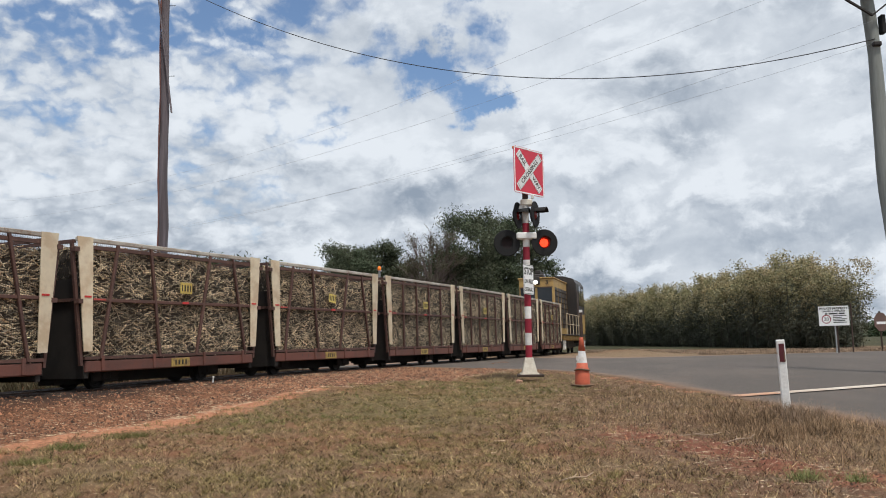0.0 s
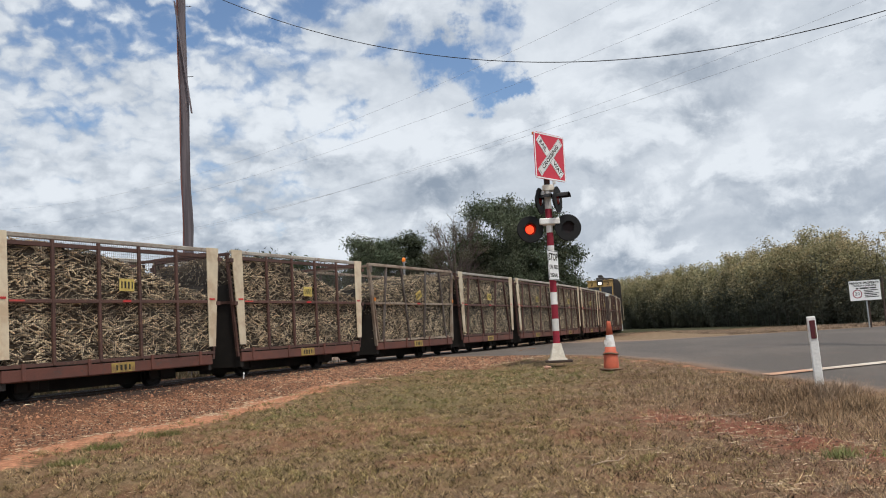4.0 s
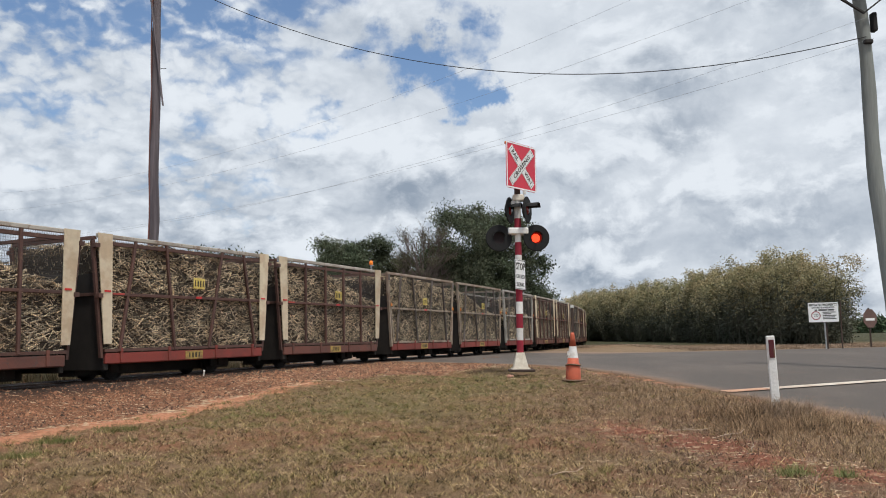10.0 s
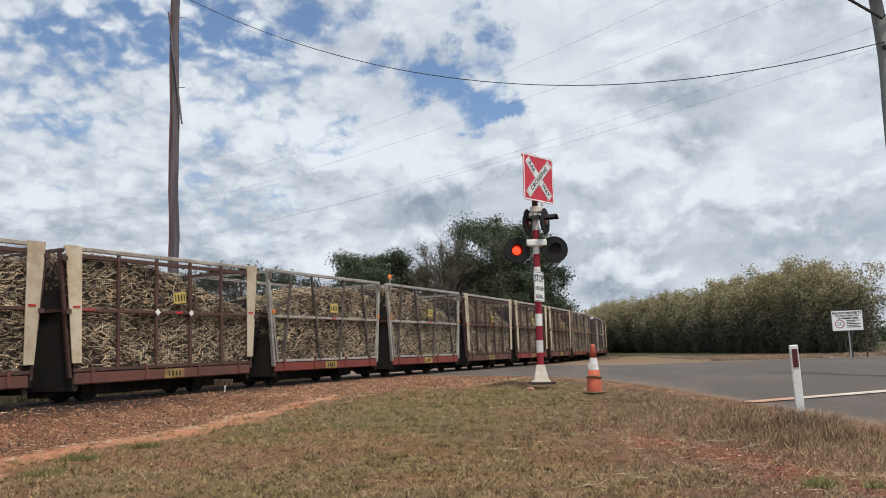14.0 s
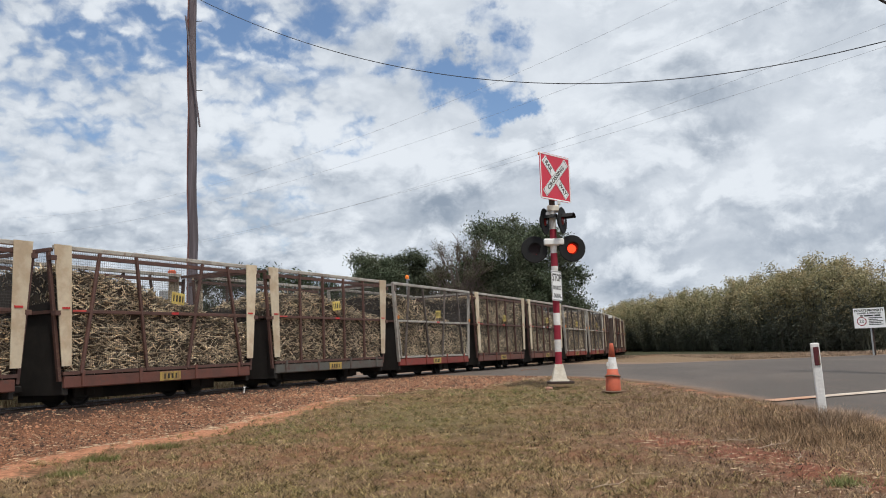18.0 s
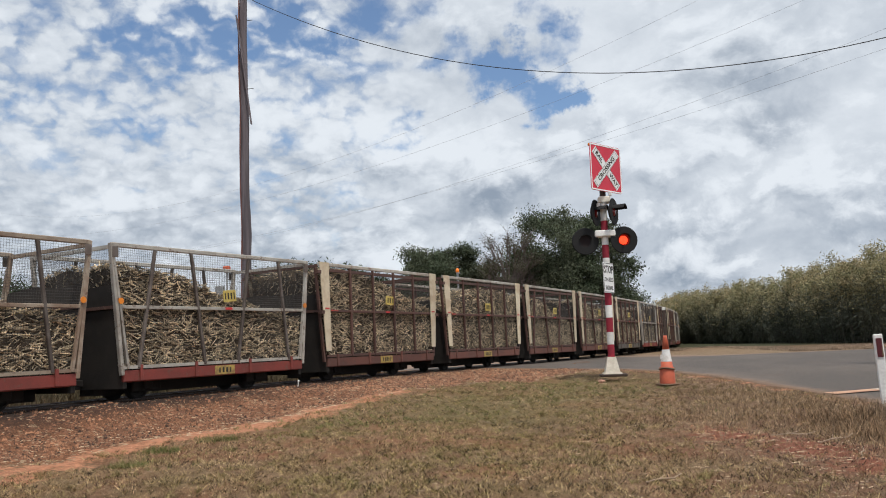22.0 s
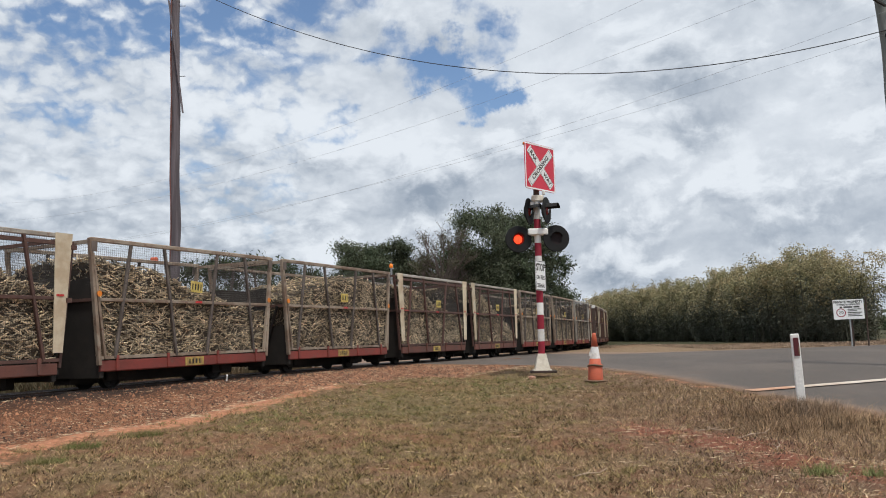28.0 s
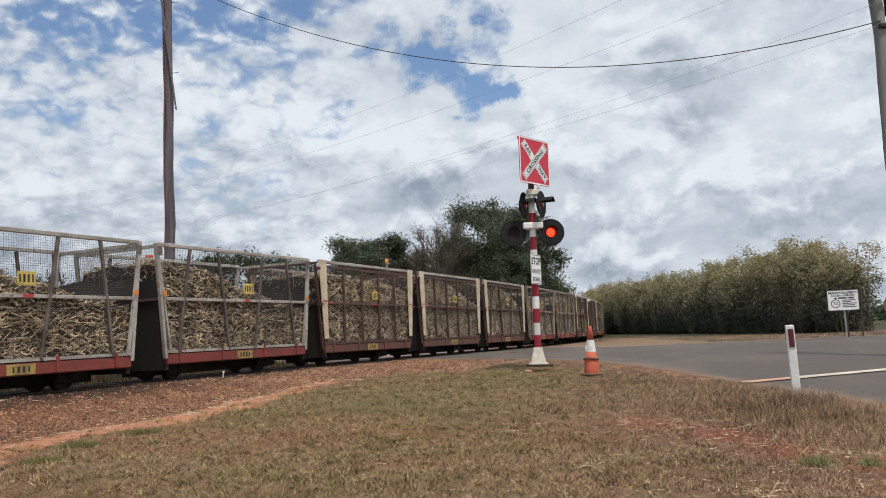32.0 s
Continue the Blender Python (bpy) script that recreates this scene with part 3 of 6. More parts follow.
def build_ground():
    xs = np.concatenate([-np.geomspace(3000, 30.5, 34), np.arange(-30, -14, 0.5), np.arange(-14, 9, 0.125), np.arange(9, 45, 1.0), np.geomspace(46, 3000, 34)])
    ys = np.concatenate([-np.geomspace(3000, 5, 24), np.arange(-4, 4, 0.5), np.arange(4, 24, 0.125), np.arange(24, 60, 0.6), np.geomspace(61, 4000, 40)])
    X, Y = np.meshgrid(xs, ys)
    Z = land(X, Y)
    g, l = track_gap(X, Y)
    # sink below the asphalt so that the road lies on it
    edge = X - road_edge(Y)
    wob = hsum(X, Y, 9, (3.0, 1.0, 0.4), (0.35, 0.18, 0.08))
    n, m = X.shape
    idx = np.arange(n * m).reshape(n, m)
    quads = np.stack([idx[:-1, :-1], idx[:-1, 1:], idx[1:, 1:], idx[1:, :-1]], -1).reshape(-1, 4)
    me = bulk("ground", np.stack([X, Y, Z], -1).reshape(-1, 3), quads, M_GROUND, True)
    me.polygons.foreach_set("use_smooth", [True] * len(me.polygons))
    # zones of the soil; bed marks where the train's shadow is painted dark
    far = 1 - sstep(np.hypot(X, Y), 34, 46)
    apron = np.clip(sstep(Y, 13.0, 20.0), 0, 1)
    width = 3.1 + 1.9 * apron
    gravel = (1 - sstep(np.abs(g) + wob * 0.35, width - 0.2, width + 0.45)) * (l < 34)
    field = sstep(np.hypot(X, Y), 40, 52)
    soil = np.exp(-((g + wob * 0.3 - (3.60 - 0.035 * (Y - 8))) / (0.44 - 0.016 * (Y - 8))) ** 2) * (1 - sstep(Y, 12.5, 16.5)) * far
    soil = np.maximum(soil, np.exp(-((edge + 0.12 + wob * 0.3) / 0.28) ** 2) * (Y > 5) * (Y < 26) * 0.5)
    bare = bare_soil(X, Y)
    green = 1.2 * np.exp(-(((X - 0.4) / 1.7) ** 2 + ((Y - 14.9) / 2.6) ** 2)) + 0.75 * np.exp(-(((X + 1.2) / 2.2) ** 2 + ((Y - 11.5) / 2.2) ** 2))
    green = green + 0.4 * sstep(hsum(X, Y, 33, (4.0, 1.5), (0.5, 0.4)), 0.2, 0.9) * (g > 0)
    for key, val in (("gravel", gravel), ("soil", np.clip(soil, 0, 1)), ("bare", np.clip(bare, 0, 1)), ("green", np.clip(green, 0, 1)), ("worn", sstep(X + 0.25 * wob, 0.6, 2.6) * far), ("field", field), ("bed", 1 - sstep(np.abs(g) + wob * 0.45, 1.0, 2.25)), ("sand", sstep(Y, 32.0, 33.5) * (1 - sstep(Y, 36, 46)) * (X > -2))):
        a = me.attributes.new(key, "FLOAT", "POINT")
        a.data.foreach_set("value", val.astype(np.float32).ravel())
    return tagged(new("ground", me), "dry patchy grass verge with red soil and gravel", "ground", kind="structure")


def ground_mat():
    ma = bpy.data.materials.new("verge_soil")
    ma.use_nodes = True
    t = ma.node_tree
    w = Web(t)
    b = t.nodes["Principled BSDF"]
    co = t.nodes.new("ShaderNodeTexCoord").outputs["Object"]

    def zone(key):
        a = t.nodes.new("ShaderNodeAttribute")
        a.attribute_name = key
        return a.outputs["Fac"]

    n1, n2, n3 = w.noise(co, 0.7, 6, 0.6), w.noise(co, 5.0, 5, 0.65), w.noise(co, 60.0, 4, 0.7)
    dry = w.mix(w.step(n2, 0.35, 0.65), (0.165, 0.098, 0.054), (0.26, 0.165, 0.096))
    dry = w.mix(w.m("MULTIPLY", w.step(n1, 0.44, 0.64), 0.75), dry, (0.27, 0.118, 0.066))
    dry = w.mix(w.m("MULTIPLY", zone("worn"), 0.75), dry, w.mix(n2, (0.13, 0.070, 0.045), (0.205, 0.125, 0.082)))
    col = w.mix(w.m("MULTIPLY", zone("green"), 0.5), dry, (0.16, 0.145, 0.06))
    col = w.mix(w.m("MULTIPLY", zone("field"), 0.9), col, w.mix(w.step(n1, 0.4, 0.6), (0.034, 0.046, 0.023), (0.060, 0.066, 0.033)))
    red = w.mix(n2, (0.185, 0.052, 0.032), (0.30, 0.100, 0.060))
    col = w.mix(w.m("MULTIPLY", w.step(w.m("ADD", zone("bare"), w.m("MULTIPLY", w.m("SUBTRACT", w.noise(co, 9.0, 6, 0.7), 0.5), 1.6)), 0.35, 0.95), 0.75), col, red)
    grav = w.mix(w.step(n3, 0.35, 0.65), (0.10, 0.044, 0.025), (0.31, 0.142, 0.076))
    # near-black bed: the shadow below the train, put into the ground colour
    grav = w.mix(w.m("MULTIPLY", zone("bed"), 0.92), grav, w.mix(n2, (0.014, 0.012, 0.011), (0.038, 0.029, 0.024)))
    sand = w.mix(n2, (0.21, 0.145, 0.088), (0.32, 0.235, 0.15))
    col = w.mix(w.m("MULTIPLY", zone("sand"), 0.85), col, sand)
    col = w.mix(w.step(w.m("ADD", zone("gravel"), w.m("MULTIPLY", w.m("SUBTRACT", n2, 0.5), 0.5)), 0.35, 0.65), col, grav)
    orange = w.mix(n2, (0.47, 0.19, 0.10), (0.58, 0.29, 0.175))
    col = w.mix(w.step(w.m("ADD", zone("soil"), w.m("ADD", w.m("MULTIPLY", w.m("SUBTRACT", w.noise(co, 2.6, 6, 0.7), 0.5), 2.3), w.m("MULTIPLY", w.m("SUBTRACT", w.noise(co, 17.0, 5, 0.7), 0.5), 2.0))), 0.40, 0.85), col, orange)
    n4 = w.noise(co, 13.0, 4, 0.6)
    val = w.m("ADD", w.m("ADD", -0.34, w.m("MULTIPLY", n3, 1.15)), w.m("MULTIPLY", n4, 1.35))
    hsv = t.nodes.new("ShaderNodeHueSaturation")
    w.put(hsv.inputs["Color"], col)
    w.put(hsv.inputs["Value"], val)
    w.put(b.inputs["Base Color"], hsv.outputs[0])
    b.inputs["Roughness"].default_value = 0.95
    b.inputs["Specular IOR Level"].default_value = 0.2
    bp = t.nodes.new("ShaderNodeBump")
    bp.inputs["Strength"].default_value, bp.inputs["Distance"].default_value = 0.8, 0.03
    w.put(bp.inputs["Height"], w.m("ADD", n3, w.m("MULTIPLY", n2, 1.5)))
    t.links.new(bp.outputs[0], b.inputs["Normal"])
    return ma


M_GROUND = ground_mat()
M_ASPHALT = mat("asphalt", (0.128, 0.104, 0.087), 0.78, other=(0.180, 0.143, 0.118), scale=0.55, amount=0.85, fine=70, bump=0.35, grit=0.5, stretch=(1.0, 0.35, 1), wear=(0.105, 0.078, 0.062))


def dusty(ma):
    """Blown soil lies over the surface where the mesh says so."""
    t = ma.node_tree
    w = Web(t)
    b = t.nodes["Principled BSDF"]
    old = b.inputs["Base Color"].links[0].from_socket
    a = t.nodes.new("ShaderNodeAttribute")
    a.attribute_name = "dust"
    co = t.nodes.new("ShaderNodeTexCoord").outputs["Object"]
    f = w.step(w.m("ADD", a.outputs["Fac"], w.m("MULTIPLY", w.m("SUBTRACT", w.noise(co, 3.0, 6, 0.7), 0.5), 1.1)), 0.25, 0.95)
    t.links.new(w.mix(w.m("MULTIPLY", f, 0.85), old, w.mix(w.noise(co, 30.0, 3, 0.6), (0.20, 0.115, 0.07), (0.33, 0.215, 0.14))), b.inputs["Base Color"])


M_ASPHALT.node_tree.nodes["Principled BSDF"].inputs["Specular IOR Level"].default_value = 0.45
dusty(M_ASPHALT)
ground = build_ground()


def build_road():
    """Asphalt sheet over the crossing and the side road, a thin slab that follows the land."""
    ys = np.concatenate([np.arange(3.0, 26.0, 0.25), np.arange(26.0, 41.0, 0.5)])
    cols = np.concatenate([np.linspace(0, 3, 12), np.geomspace(3.5, 60, 26)])
    rows_v = []
    rng = np.random.RandomState(4)
    wob = np.interp(ys, ys[::3], rng.uniform(-0.06, 0.06, len(ys[::3])))
    for y, wv in zip(ys, wob):
        x0 = float(road_edge(y)) + wv
        rows_v.append([(x0 + c, y) for c in cols])
    P = np.array(rows_v)
    far_edge = 33.2 + 0.0 * P[..., 0]
    Y = np.minimum(P[..., 1], far_edge + np.where(P[..., 0] < 9, (9 - P[..., 0]) * 0.5, 0))
    Z = land(P[..., 0], Y) + 0.010
    gap, _ = track_gap(P[..., 0], Y)
    Z = Z + (1 - sstep(np.abs(gap), 1.2, 4.5)) * np.maximum(0.972 - Z, 0)
    n, m = Z.shape
    top = np.stack([P[..., 0], Y, Z], -1).reshape(-1, 3)
    idx = np.arange(n * m).reshape(n, m)
    quads = np.stack([idx[:-1, :-1], idx[:-1, 1:], idx[1:, 1:], idx[1:, :-1]], -1).reshape(-1, 4)
    low = top.copy()
    low[:, 2] -= 0.05
    rim = np.concatenate([idx[0], idx[1:, -1], idx[-1, -2::-1], idx[-2:0:-1, 0]])
    k = n * m
    skirt = np.stack([rim, rim + k, np.roll(rim, -1) + k, np.roll(rim, -1)], -1)
    me = bulk("road", np.concatenate([top, low]), np.concatenate([quads, skirt]), M_ASPHALT)
    dust = np.exp(-np.tile(cols, n) / 0.40) + 0.8 * sstep(Y.ravel(), 31.0, 33.2)
    a = me.attributes.new("dust", "FLOAT", "POINT")
    a.data.foreach_set("value", np.concatenate([dust, dust]).astype(np.float32))
    ob = new("road", me)
    return tagged(ob, "worn grey asphalt road over the level crossing", "road", kind="structure")


road = build_road()


def build_line(pts, ma, label):
    s = Shape()
    dense = []
    for (x0, y0), (x1, y1) in zip(pts, pts[1:]):
        for i in range(8):
            dense.append((x0 + (x1 - x0) * i / 8, y0 + (y1 - y0) * i / 8))
    vs = []
    for x, y in dense:
        for o in (-0.12, 0.12):
            xx, yy = x - 0.33 * o, y + 0.94 * o
            vs.append((xx, yy, float(land(np.array([xx]), np.array([yy]))[0]) + 0.024))
    s.add(vs, [(2 * i, 2 * i + 1, 2 * i + 3, 2 * i + 2) for i in range(len(dense) - 1)])
    return tagged(new("road_marking", s.mesh("road_marking", ma)), label, "road marking", kind="structure")


build_line([(4.12, 11.93), (4.95, 12.22)], M_LINESTAIN, "orange-stained end of a painted road line")
build_line([(4.85, 12.187), (5.6, 12.45), (6.7, 12.85), (8.4, 13.4), (11.0, 14.2)], M_PAINTLINE, "faded white painted line on the asphalt")

# ---- track ----


def build_track():
    tr = thing("railway_track", pose(0, 0, 0), "narrow gauge railway track on old sleepers", "track", kind="structure")
    for off in (-0.32, 0.32):
        s = Shape()
        for l in np.arange(-14, 78, 2.0):
            a, b = rail_pose(l, off).translation, rail_pose(l + 2.0, off).translation
            for w_, h_, dz in ((0.06, 0.03, -0.015), (0.016, 0.07, -0.062), (0.10, 0.014, -0.104)):
                s.bar(a + Vector((0, 0, dz)), b + Vector((0, 0, dz)), w_, h_)
        part("rail", s, M_RAIL, tr, "worn steel rail")
    rng = random.Random(5)
    base = Shape().box((0, 0, 0), (0.2, 1.35, 0.12), None, 0.012).mesh("sleeper", M_SLEEPER)
    for i, l in enumerate(np.arange(-12, 70, 0.7)):
        if 18.0 < l < 35:
            continue
        ob = part("sleeper", base, M_SLEEPER, tr)
        ob.matrix_basis = rail_pose(l, rng.uniform(-0.04, 0.04), RAIL_Z - 0.118) @ pose(0, 0, 0, 0, 0, rng.uniform(-2, 2))
    return tr


build_track()

# ---- cane wagons ----
PITCH, TOP, HALF = 4.8615, 2.40, 1.0
X_TOP, X_SILL = 2.25, 2.04


def end_x(z):
    return X_SILL + 0.02 + (X_TOP - X_SILL - 0.02) * (z - 0.5) / (TOP - 0.5)


def wire_panel(corners, nu, nv, r=0.0025):
    """Woven wire between four corners: 3-sided wires, one mesh."""
    a, b, c, d = [np.array(p, float) for p in corners]
    segs = []
    for i in range(nu + 1):
        f = i / nu
        segs.append((a + (b - a) * f, d + (c - d) * f))
    for j in range(nv + 1):
        f = j / nv
        segs.append((a + (d - a) * f, b + (c - b) * f))
    vs, fs = [], []
    nrm = np.cross(b - a, d - a)
    nrm /= np.linalg.norm(nrm)
    for p, q in segs:
        x = (q - p) / np.linalg.norm(q - p)
        y = np.cross(nrm, x)
        k = len(vs)
        for e in (p, q):
            for an in (90, 210, 330):
                vs.append(e + (y * math.cos(radians(an)) + nrm * math.sin(radians(an))) * r)
        fs += [(k, k + 1, k + 4, k + 3), (k + 1, k + 2, k + 5, k + 4), (k + 2, k, k + 3, k + 5)]
    s = Shape()
    return s.add(vs, fs)


WIRES = {}


def shared(key, make):
    if key not in WIRES:
        WIRES[key] = make()
    return WIRES[key]


def digit_bars(plate, w_, h_, y):
    """Four upright character-sized bars for a fleet number, under their plate."""
    for i in range(4):
        wide = 0.075 if i % 3 == 0 else 0.11
        me = shared(("digit", w_, wide), lambda: Shape().box((0, 0, 0), (w_ * wide, 0.004, h_ * 0.56)).mesh("number_bar", M_INK))
        part("number_bar", me, M_INK, plate).location = ((i - 1.5) * w_ * 0.23, y, 0)


def lean_x(x0, x1, z):
    """x at height z of a brace that stands at x0 on the sill and x1 under the top rail."""
    return x0 + (x1 - x0) * (z - 0.5) / (TOP - 0.5)


def wagon(kind, sill_mat, wall=1.80, zinc=M_GALV):
    """kind: slanted or upright braces with cream end posts, or galvanised; wall: how high the added black end sheet
    reaches.
    """
    galv = kind == "galvanised"
    frame_m = zinc if galv else M_BROWN
    rail_m = zinc if galv else M_TOPRAIL
    label = {"slanted": "cane wagon with cream end posts and slanted brown braces",
             "upright": "cane wagon with cream end posts and upright brown braces",
             "galvanised": ("rust-stained" if zinc is M_GALVRUST else "grey galvanised") + " mesh cane wagon with slanted braces"}[kind]
    wg = thing("cane_wagon", pose(0, 0, 0), label, "wagon", "wagons of the cane train")
    # underframe
    for sy in (-1, 1):
        s = Shape().box((0, sy * (HALF - 0.04), 0.385), (2 * X_SILL, 0.08, 0.175), None, 0.012)
        s.box((0, sy * (HALF - 0.09), 0.305), (2 * X_SILL - 0.02, 0.10, 0.03))
        part("sill", s, sill_mat, wg, "long painted steel sill")
        for x in (-1.72, -0.62, 0.62, 1.72):
            part("bracket", shared(("bracket", sill_mat.name), lambda: Shape().box((0, 0, 0), (0.055, 0.03, 0.24), None, 0.006).mesh("bracket", sill_mat)),
                 sill_mat, wg).location = (x, sy * (HALF + 0.012), 0.43)
    for sx in (-1, 1):
        part("end_sill", shared(("endsill", sill_mat.name), lambda: Shape().box((0, 0, 0), (0.08, 1.95, 0.30), None, 0.012).mesh("end_sill", M_BLACK)), M_BLACK, wg, "blackened end beam").location = (sx * (X_SILL - 0.045), 0, 0.345)
        c = Shape().box((0, 0, 0.30), (0.26, 0.10, 0.10), None, 0.01)
        c.box((sx * 0.16, 0, 0.30), (0.09, 0.20, 0.15), None, 0.02)
        part("coupler", c, M_WHEEL, wg).location = (sx * (X_SILL + 0.10), 0, 0)
    floor = Shape().box((0, 0, 0.475), (2 * X_SILL - 0.1, 1.86, 0.02))
    # centre beam, added to darken the gap under the floor
    floor.box((0, 0, 0.27), (2 * X_SILL - 0.2, 0.36, 0.36))
    part("deck", floor, M_BLACK, wg, "grimy steel floor")
    # running gear
    for sx in (-1, 1):
        ax = part("wheelset", shared("wheelset", wheelset_mesh), M_WHEEL, wg, "axle with two worn steel wheels")
        ax.location = (sx * 1.25, 0, 0.21)
        for sy in (-1, 1):
            part("axlebox", shared("axlebox", axlebox_mesh), M_BLACK, wg).location = (sx * 1.25, sy * 0.52, 0.235)
    # cage
    for sy in (-1, 1):
        y = sy * (HALF - 0.02)
        s = Shape().bar((-end_x(0.52), y, 0.515), (end_x(0.52), y, 0.515), 0.05, 0.05)
        part("bottom_rail", s, frame_m, wg)
        part("middle_rail", Shape().bar((-end_x(1.43) + 0.02, y - sy * -0.012, 1.43), (end_x(1.43) - 0.02, y - sy * -0.012, 1.43), 0.045, 0.055, bevel=0.006), frame_m, wg)
        part("top_rail", Shape().bar((-X_TOP, y, TOP - 0.025), (X_TOP, y, TOP - 0.025), 0.06, 0.07, bevel=0.01), rail_m, wg, "" if galv else "weathered pale top rail")
        if not galv:
            if sy < 0:
                part("tape", shared(("rail_tape", kind), lambda: Shape().box((0, 0, 0), (0.24, 0.004, 0.026)).mesh("tape", M_FADEDTAPE)), M_FADEDTAPE, wg, "faded red tape on the middle rail").location = (-end_x(1.43) + 0.34, y - 0.047, 1.437)
            part("upper_rail", Shape().bar((-X_TOP + 0.1, y, TOP - 0.135), (X_TOP - 0.1, y, TOP - 0.135), 0.045, 0.06), M_BROWN, wg)
        if kind == "upright":
            legs = [(-1.22, -1.22), (-0.40, -0.40), (0.40, 0.40), (1.22, 1.22)]
        elif galv:
            legs = [(-1.76, -1.44), (-0.42, -0.70), (0.34, 0.64), (1.66, 1.42)]
        else:
            legs = [(-1.75, -1.43), (-0.48, -0.71), (0.42, 0.80), (1.80, 1.44)]
        for x0, x1 in legs:
            part("brace", Shape().bar((x0, y + sy * 0.018, 0.5), (x1, y + sy * 0.018, TOP - 0.06), 0.05, 0.05, up=(0, 1, 0), bevel=0.006), frame_m if not galv else M_GRIMBRACE, wg)
        for sx in (-1, 1):
            if galv:
                p = Shape().bar((sx * end_x(0.4), y, 0.40), (sx * X_TOP, y, TOP), 0.06, 0.075, up=(0, 1, 0), bevel=0.008)
                p.bar((sx * (end_x(0.5) - 0.10), y + sy * 0.02, 0.5), (sx * (X_TOP - 0.035), y + sy * 0.02, TOP - 0.25), 0.04, 0.05, up=(0, 1, 0))
                part("end_post", p, zinc, wg)
                part("gusset", shared("gusset", lambda: Shape().box((0, 0, 0), (0.11, 0.012, 0.16), None, 0.004).mesh("gusset", M_DULL)), M_DULL, wg).location = (sx * (X_TOP - 0.05), y + sy * 0.045, TOP - 0.14)
                part("reflector", shared("amberdisc", lambda: Shape().lathe([(0.048, 0.0), (0.048, 0.012), (0.036, 0.018)], n=12, axis="y").mesh("reflector", M_ORANGE)),
                     M_ORANGE, wg, "round amber reflector").location = (sx * (end_x(1.5) - 0.05), y + sy * 0.05 - (0.018 if sy < 0 else 0), 1.52)
            else:
                zb, xo_t, xo_b = 0.62, X_TOP + 0.01, end_x(0.62) + 0.03
                pts = [(xo_b - 0.165, zb), (xo_b, zb), (xo_t, TOP + 0.015), (xo_t - 0.30, TOP + 0.015)]
                vs = [(sx * px, y + sy * dy, pz) for dy in (0.03, 0.045) for px, pz in pts]
                fs = [(0, 1, 2, 3), (7, 6, 5, 4), (0, 4, 5, 1), (1, 5, 6, 2), (2, 6, 7, 3), (3, 7, 4, 0)]
                post = part("end_post", Shape().add(vs, fs), M_CREAM, wg, "cream painted flat steel end post")
                tp = Shape().bar((sx * (xo_b + 0.01), y + sy * 0.047, 1.475), (sx * (xo_b - 0.12), y + sy * 0.047, 1.475), 0.012, 0.03)
                part("tape", tp, M_RED, post, "red reflective tape")
                e = Shape().bar((sx * (end_x(0.42) + 0.04), y - sy * 0.03, 0.40), (sx * (X_TOP + 0.055), y - sy * 0.03, TOP - 0.1), 0.05, 0.05, up=(0, 1, 0))
                e.box((sx * (end_x(1.4) + 0.045), y + sy * 0.02, 1.40), (0.09, 0.09, 0.07))
                e.box((sx * (end_x(2.2) + 0.045), y + sy * 0.02, 2.21), (0.09, 0.09, 0.07))
                part("end_angle", e, M_BROWN, wg)
        yy = y - sy * 0.012
        me = shared(("wire", sy), lambda: wire_panel([(-end_x(0.54), yy, 0.54), (end_x(0.54), yy, 0.54), (X_TOP, yy, TOP - 0.05), (-X_TOP, yy, TOP - 0.05)], 112, 46, 0.0019).mesh("wire_mesh", M_WIRE))
        part("wire_mesh", me, M_WIRE, wg, "square woven wire mesh side")
        # number plates as bars, red marker
        if sy > 0:
            continue
        pl = part("number_plate", shared("plate_hi", lambda: Shape().box((0, 0, 0), (0.30, 0.008, 0.20), None, 0.003).mesh("number_plate", M_YELLOW)), M_YELLOW, wg, "yellow number plate on the mesh")
        pl.location = (0.12, y + sy * 0.05, 1.68)
        digit_bars(pl, 0.30, 0.20, -0.006)
        pl = part("number_plate", shared("plate_lo", lambda: Shape().box((0, 0, 0), (0.46, 0.006, 0.15), None, 0.002).mesh("number_plate", M_YELLOWDULL)), M_YELLOWDULL, wg, "grimy yellow number plate on the sill")
        pl.location = (0.02, sy * (HALF + 0.005), 0.385)
        digit_bars(pl, 0.36, 0.15, -0.005)
        part("marker", shared("redmark", lambda: Shape().box((0, 0, 0), (0.16, 0.006, 0.04)).mesh("marker", M_RED)), M_RED, wg, "red reflective marker").location = (0.12, y + sy * 0.040, 1.435)
    for sx in (-1, 1):
        # added black sheet standing in for the dark cane behind the mesh end
        xa = [end_x(z) + 0.004 for z in (0.20, wall - 0.02)]
        vs = [(sx * xa[0], -0.955, 0.20), (sx * xa[0], 0.955, 0.20), (sx * xa[1], 0.955, wall - 0.05), (sx * xa[1], 0.3, wall + 0.01), (sx * xa[1], -0.35, wall - 0.06), (sx * xa[1], -0.955, wall - 0.02)]
        vs += [(v[0] - sx * 0.012, v[1], v[2]) for v in vs]
        k = len(vs) // 2
        ew = Shape().add(vs, [tuple(range(k)), tuple(range(2 * k - 1, k - 1, -1))] + [(i, k + i, k + (i + 1) % k, (i + 1) % k) for i in range(k)])
        part("end_wall", ew, M_BLACK, wg, "black sheet added behind the open end mesh")
        part("end_rail", Shape().bar((sx * X_TOP, -0.95, TOP - 0.06), (sx * X_TOP, 0.95, TOP - 0.06), 0.055, 0.055), frame_m, wg)
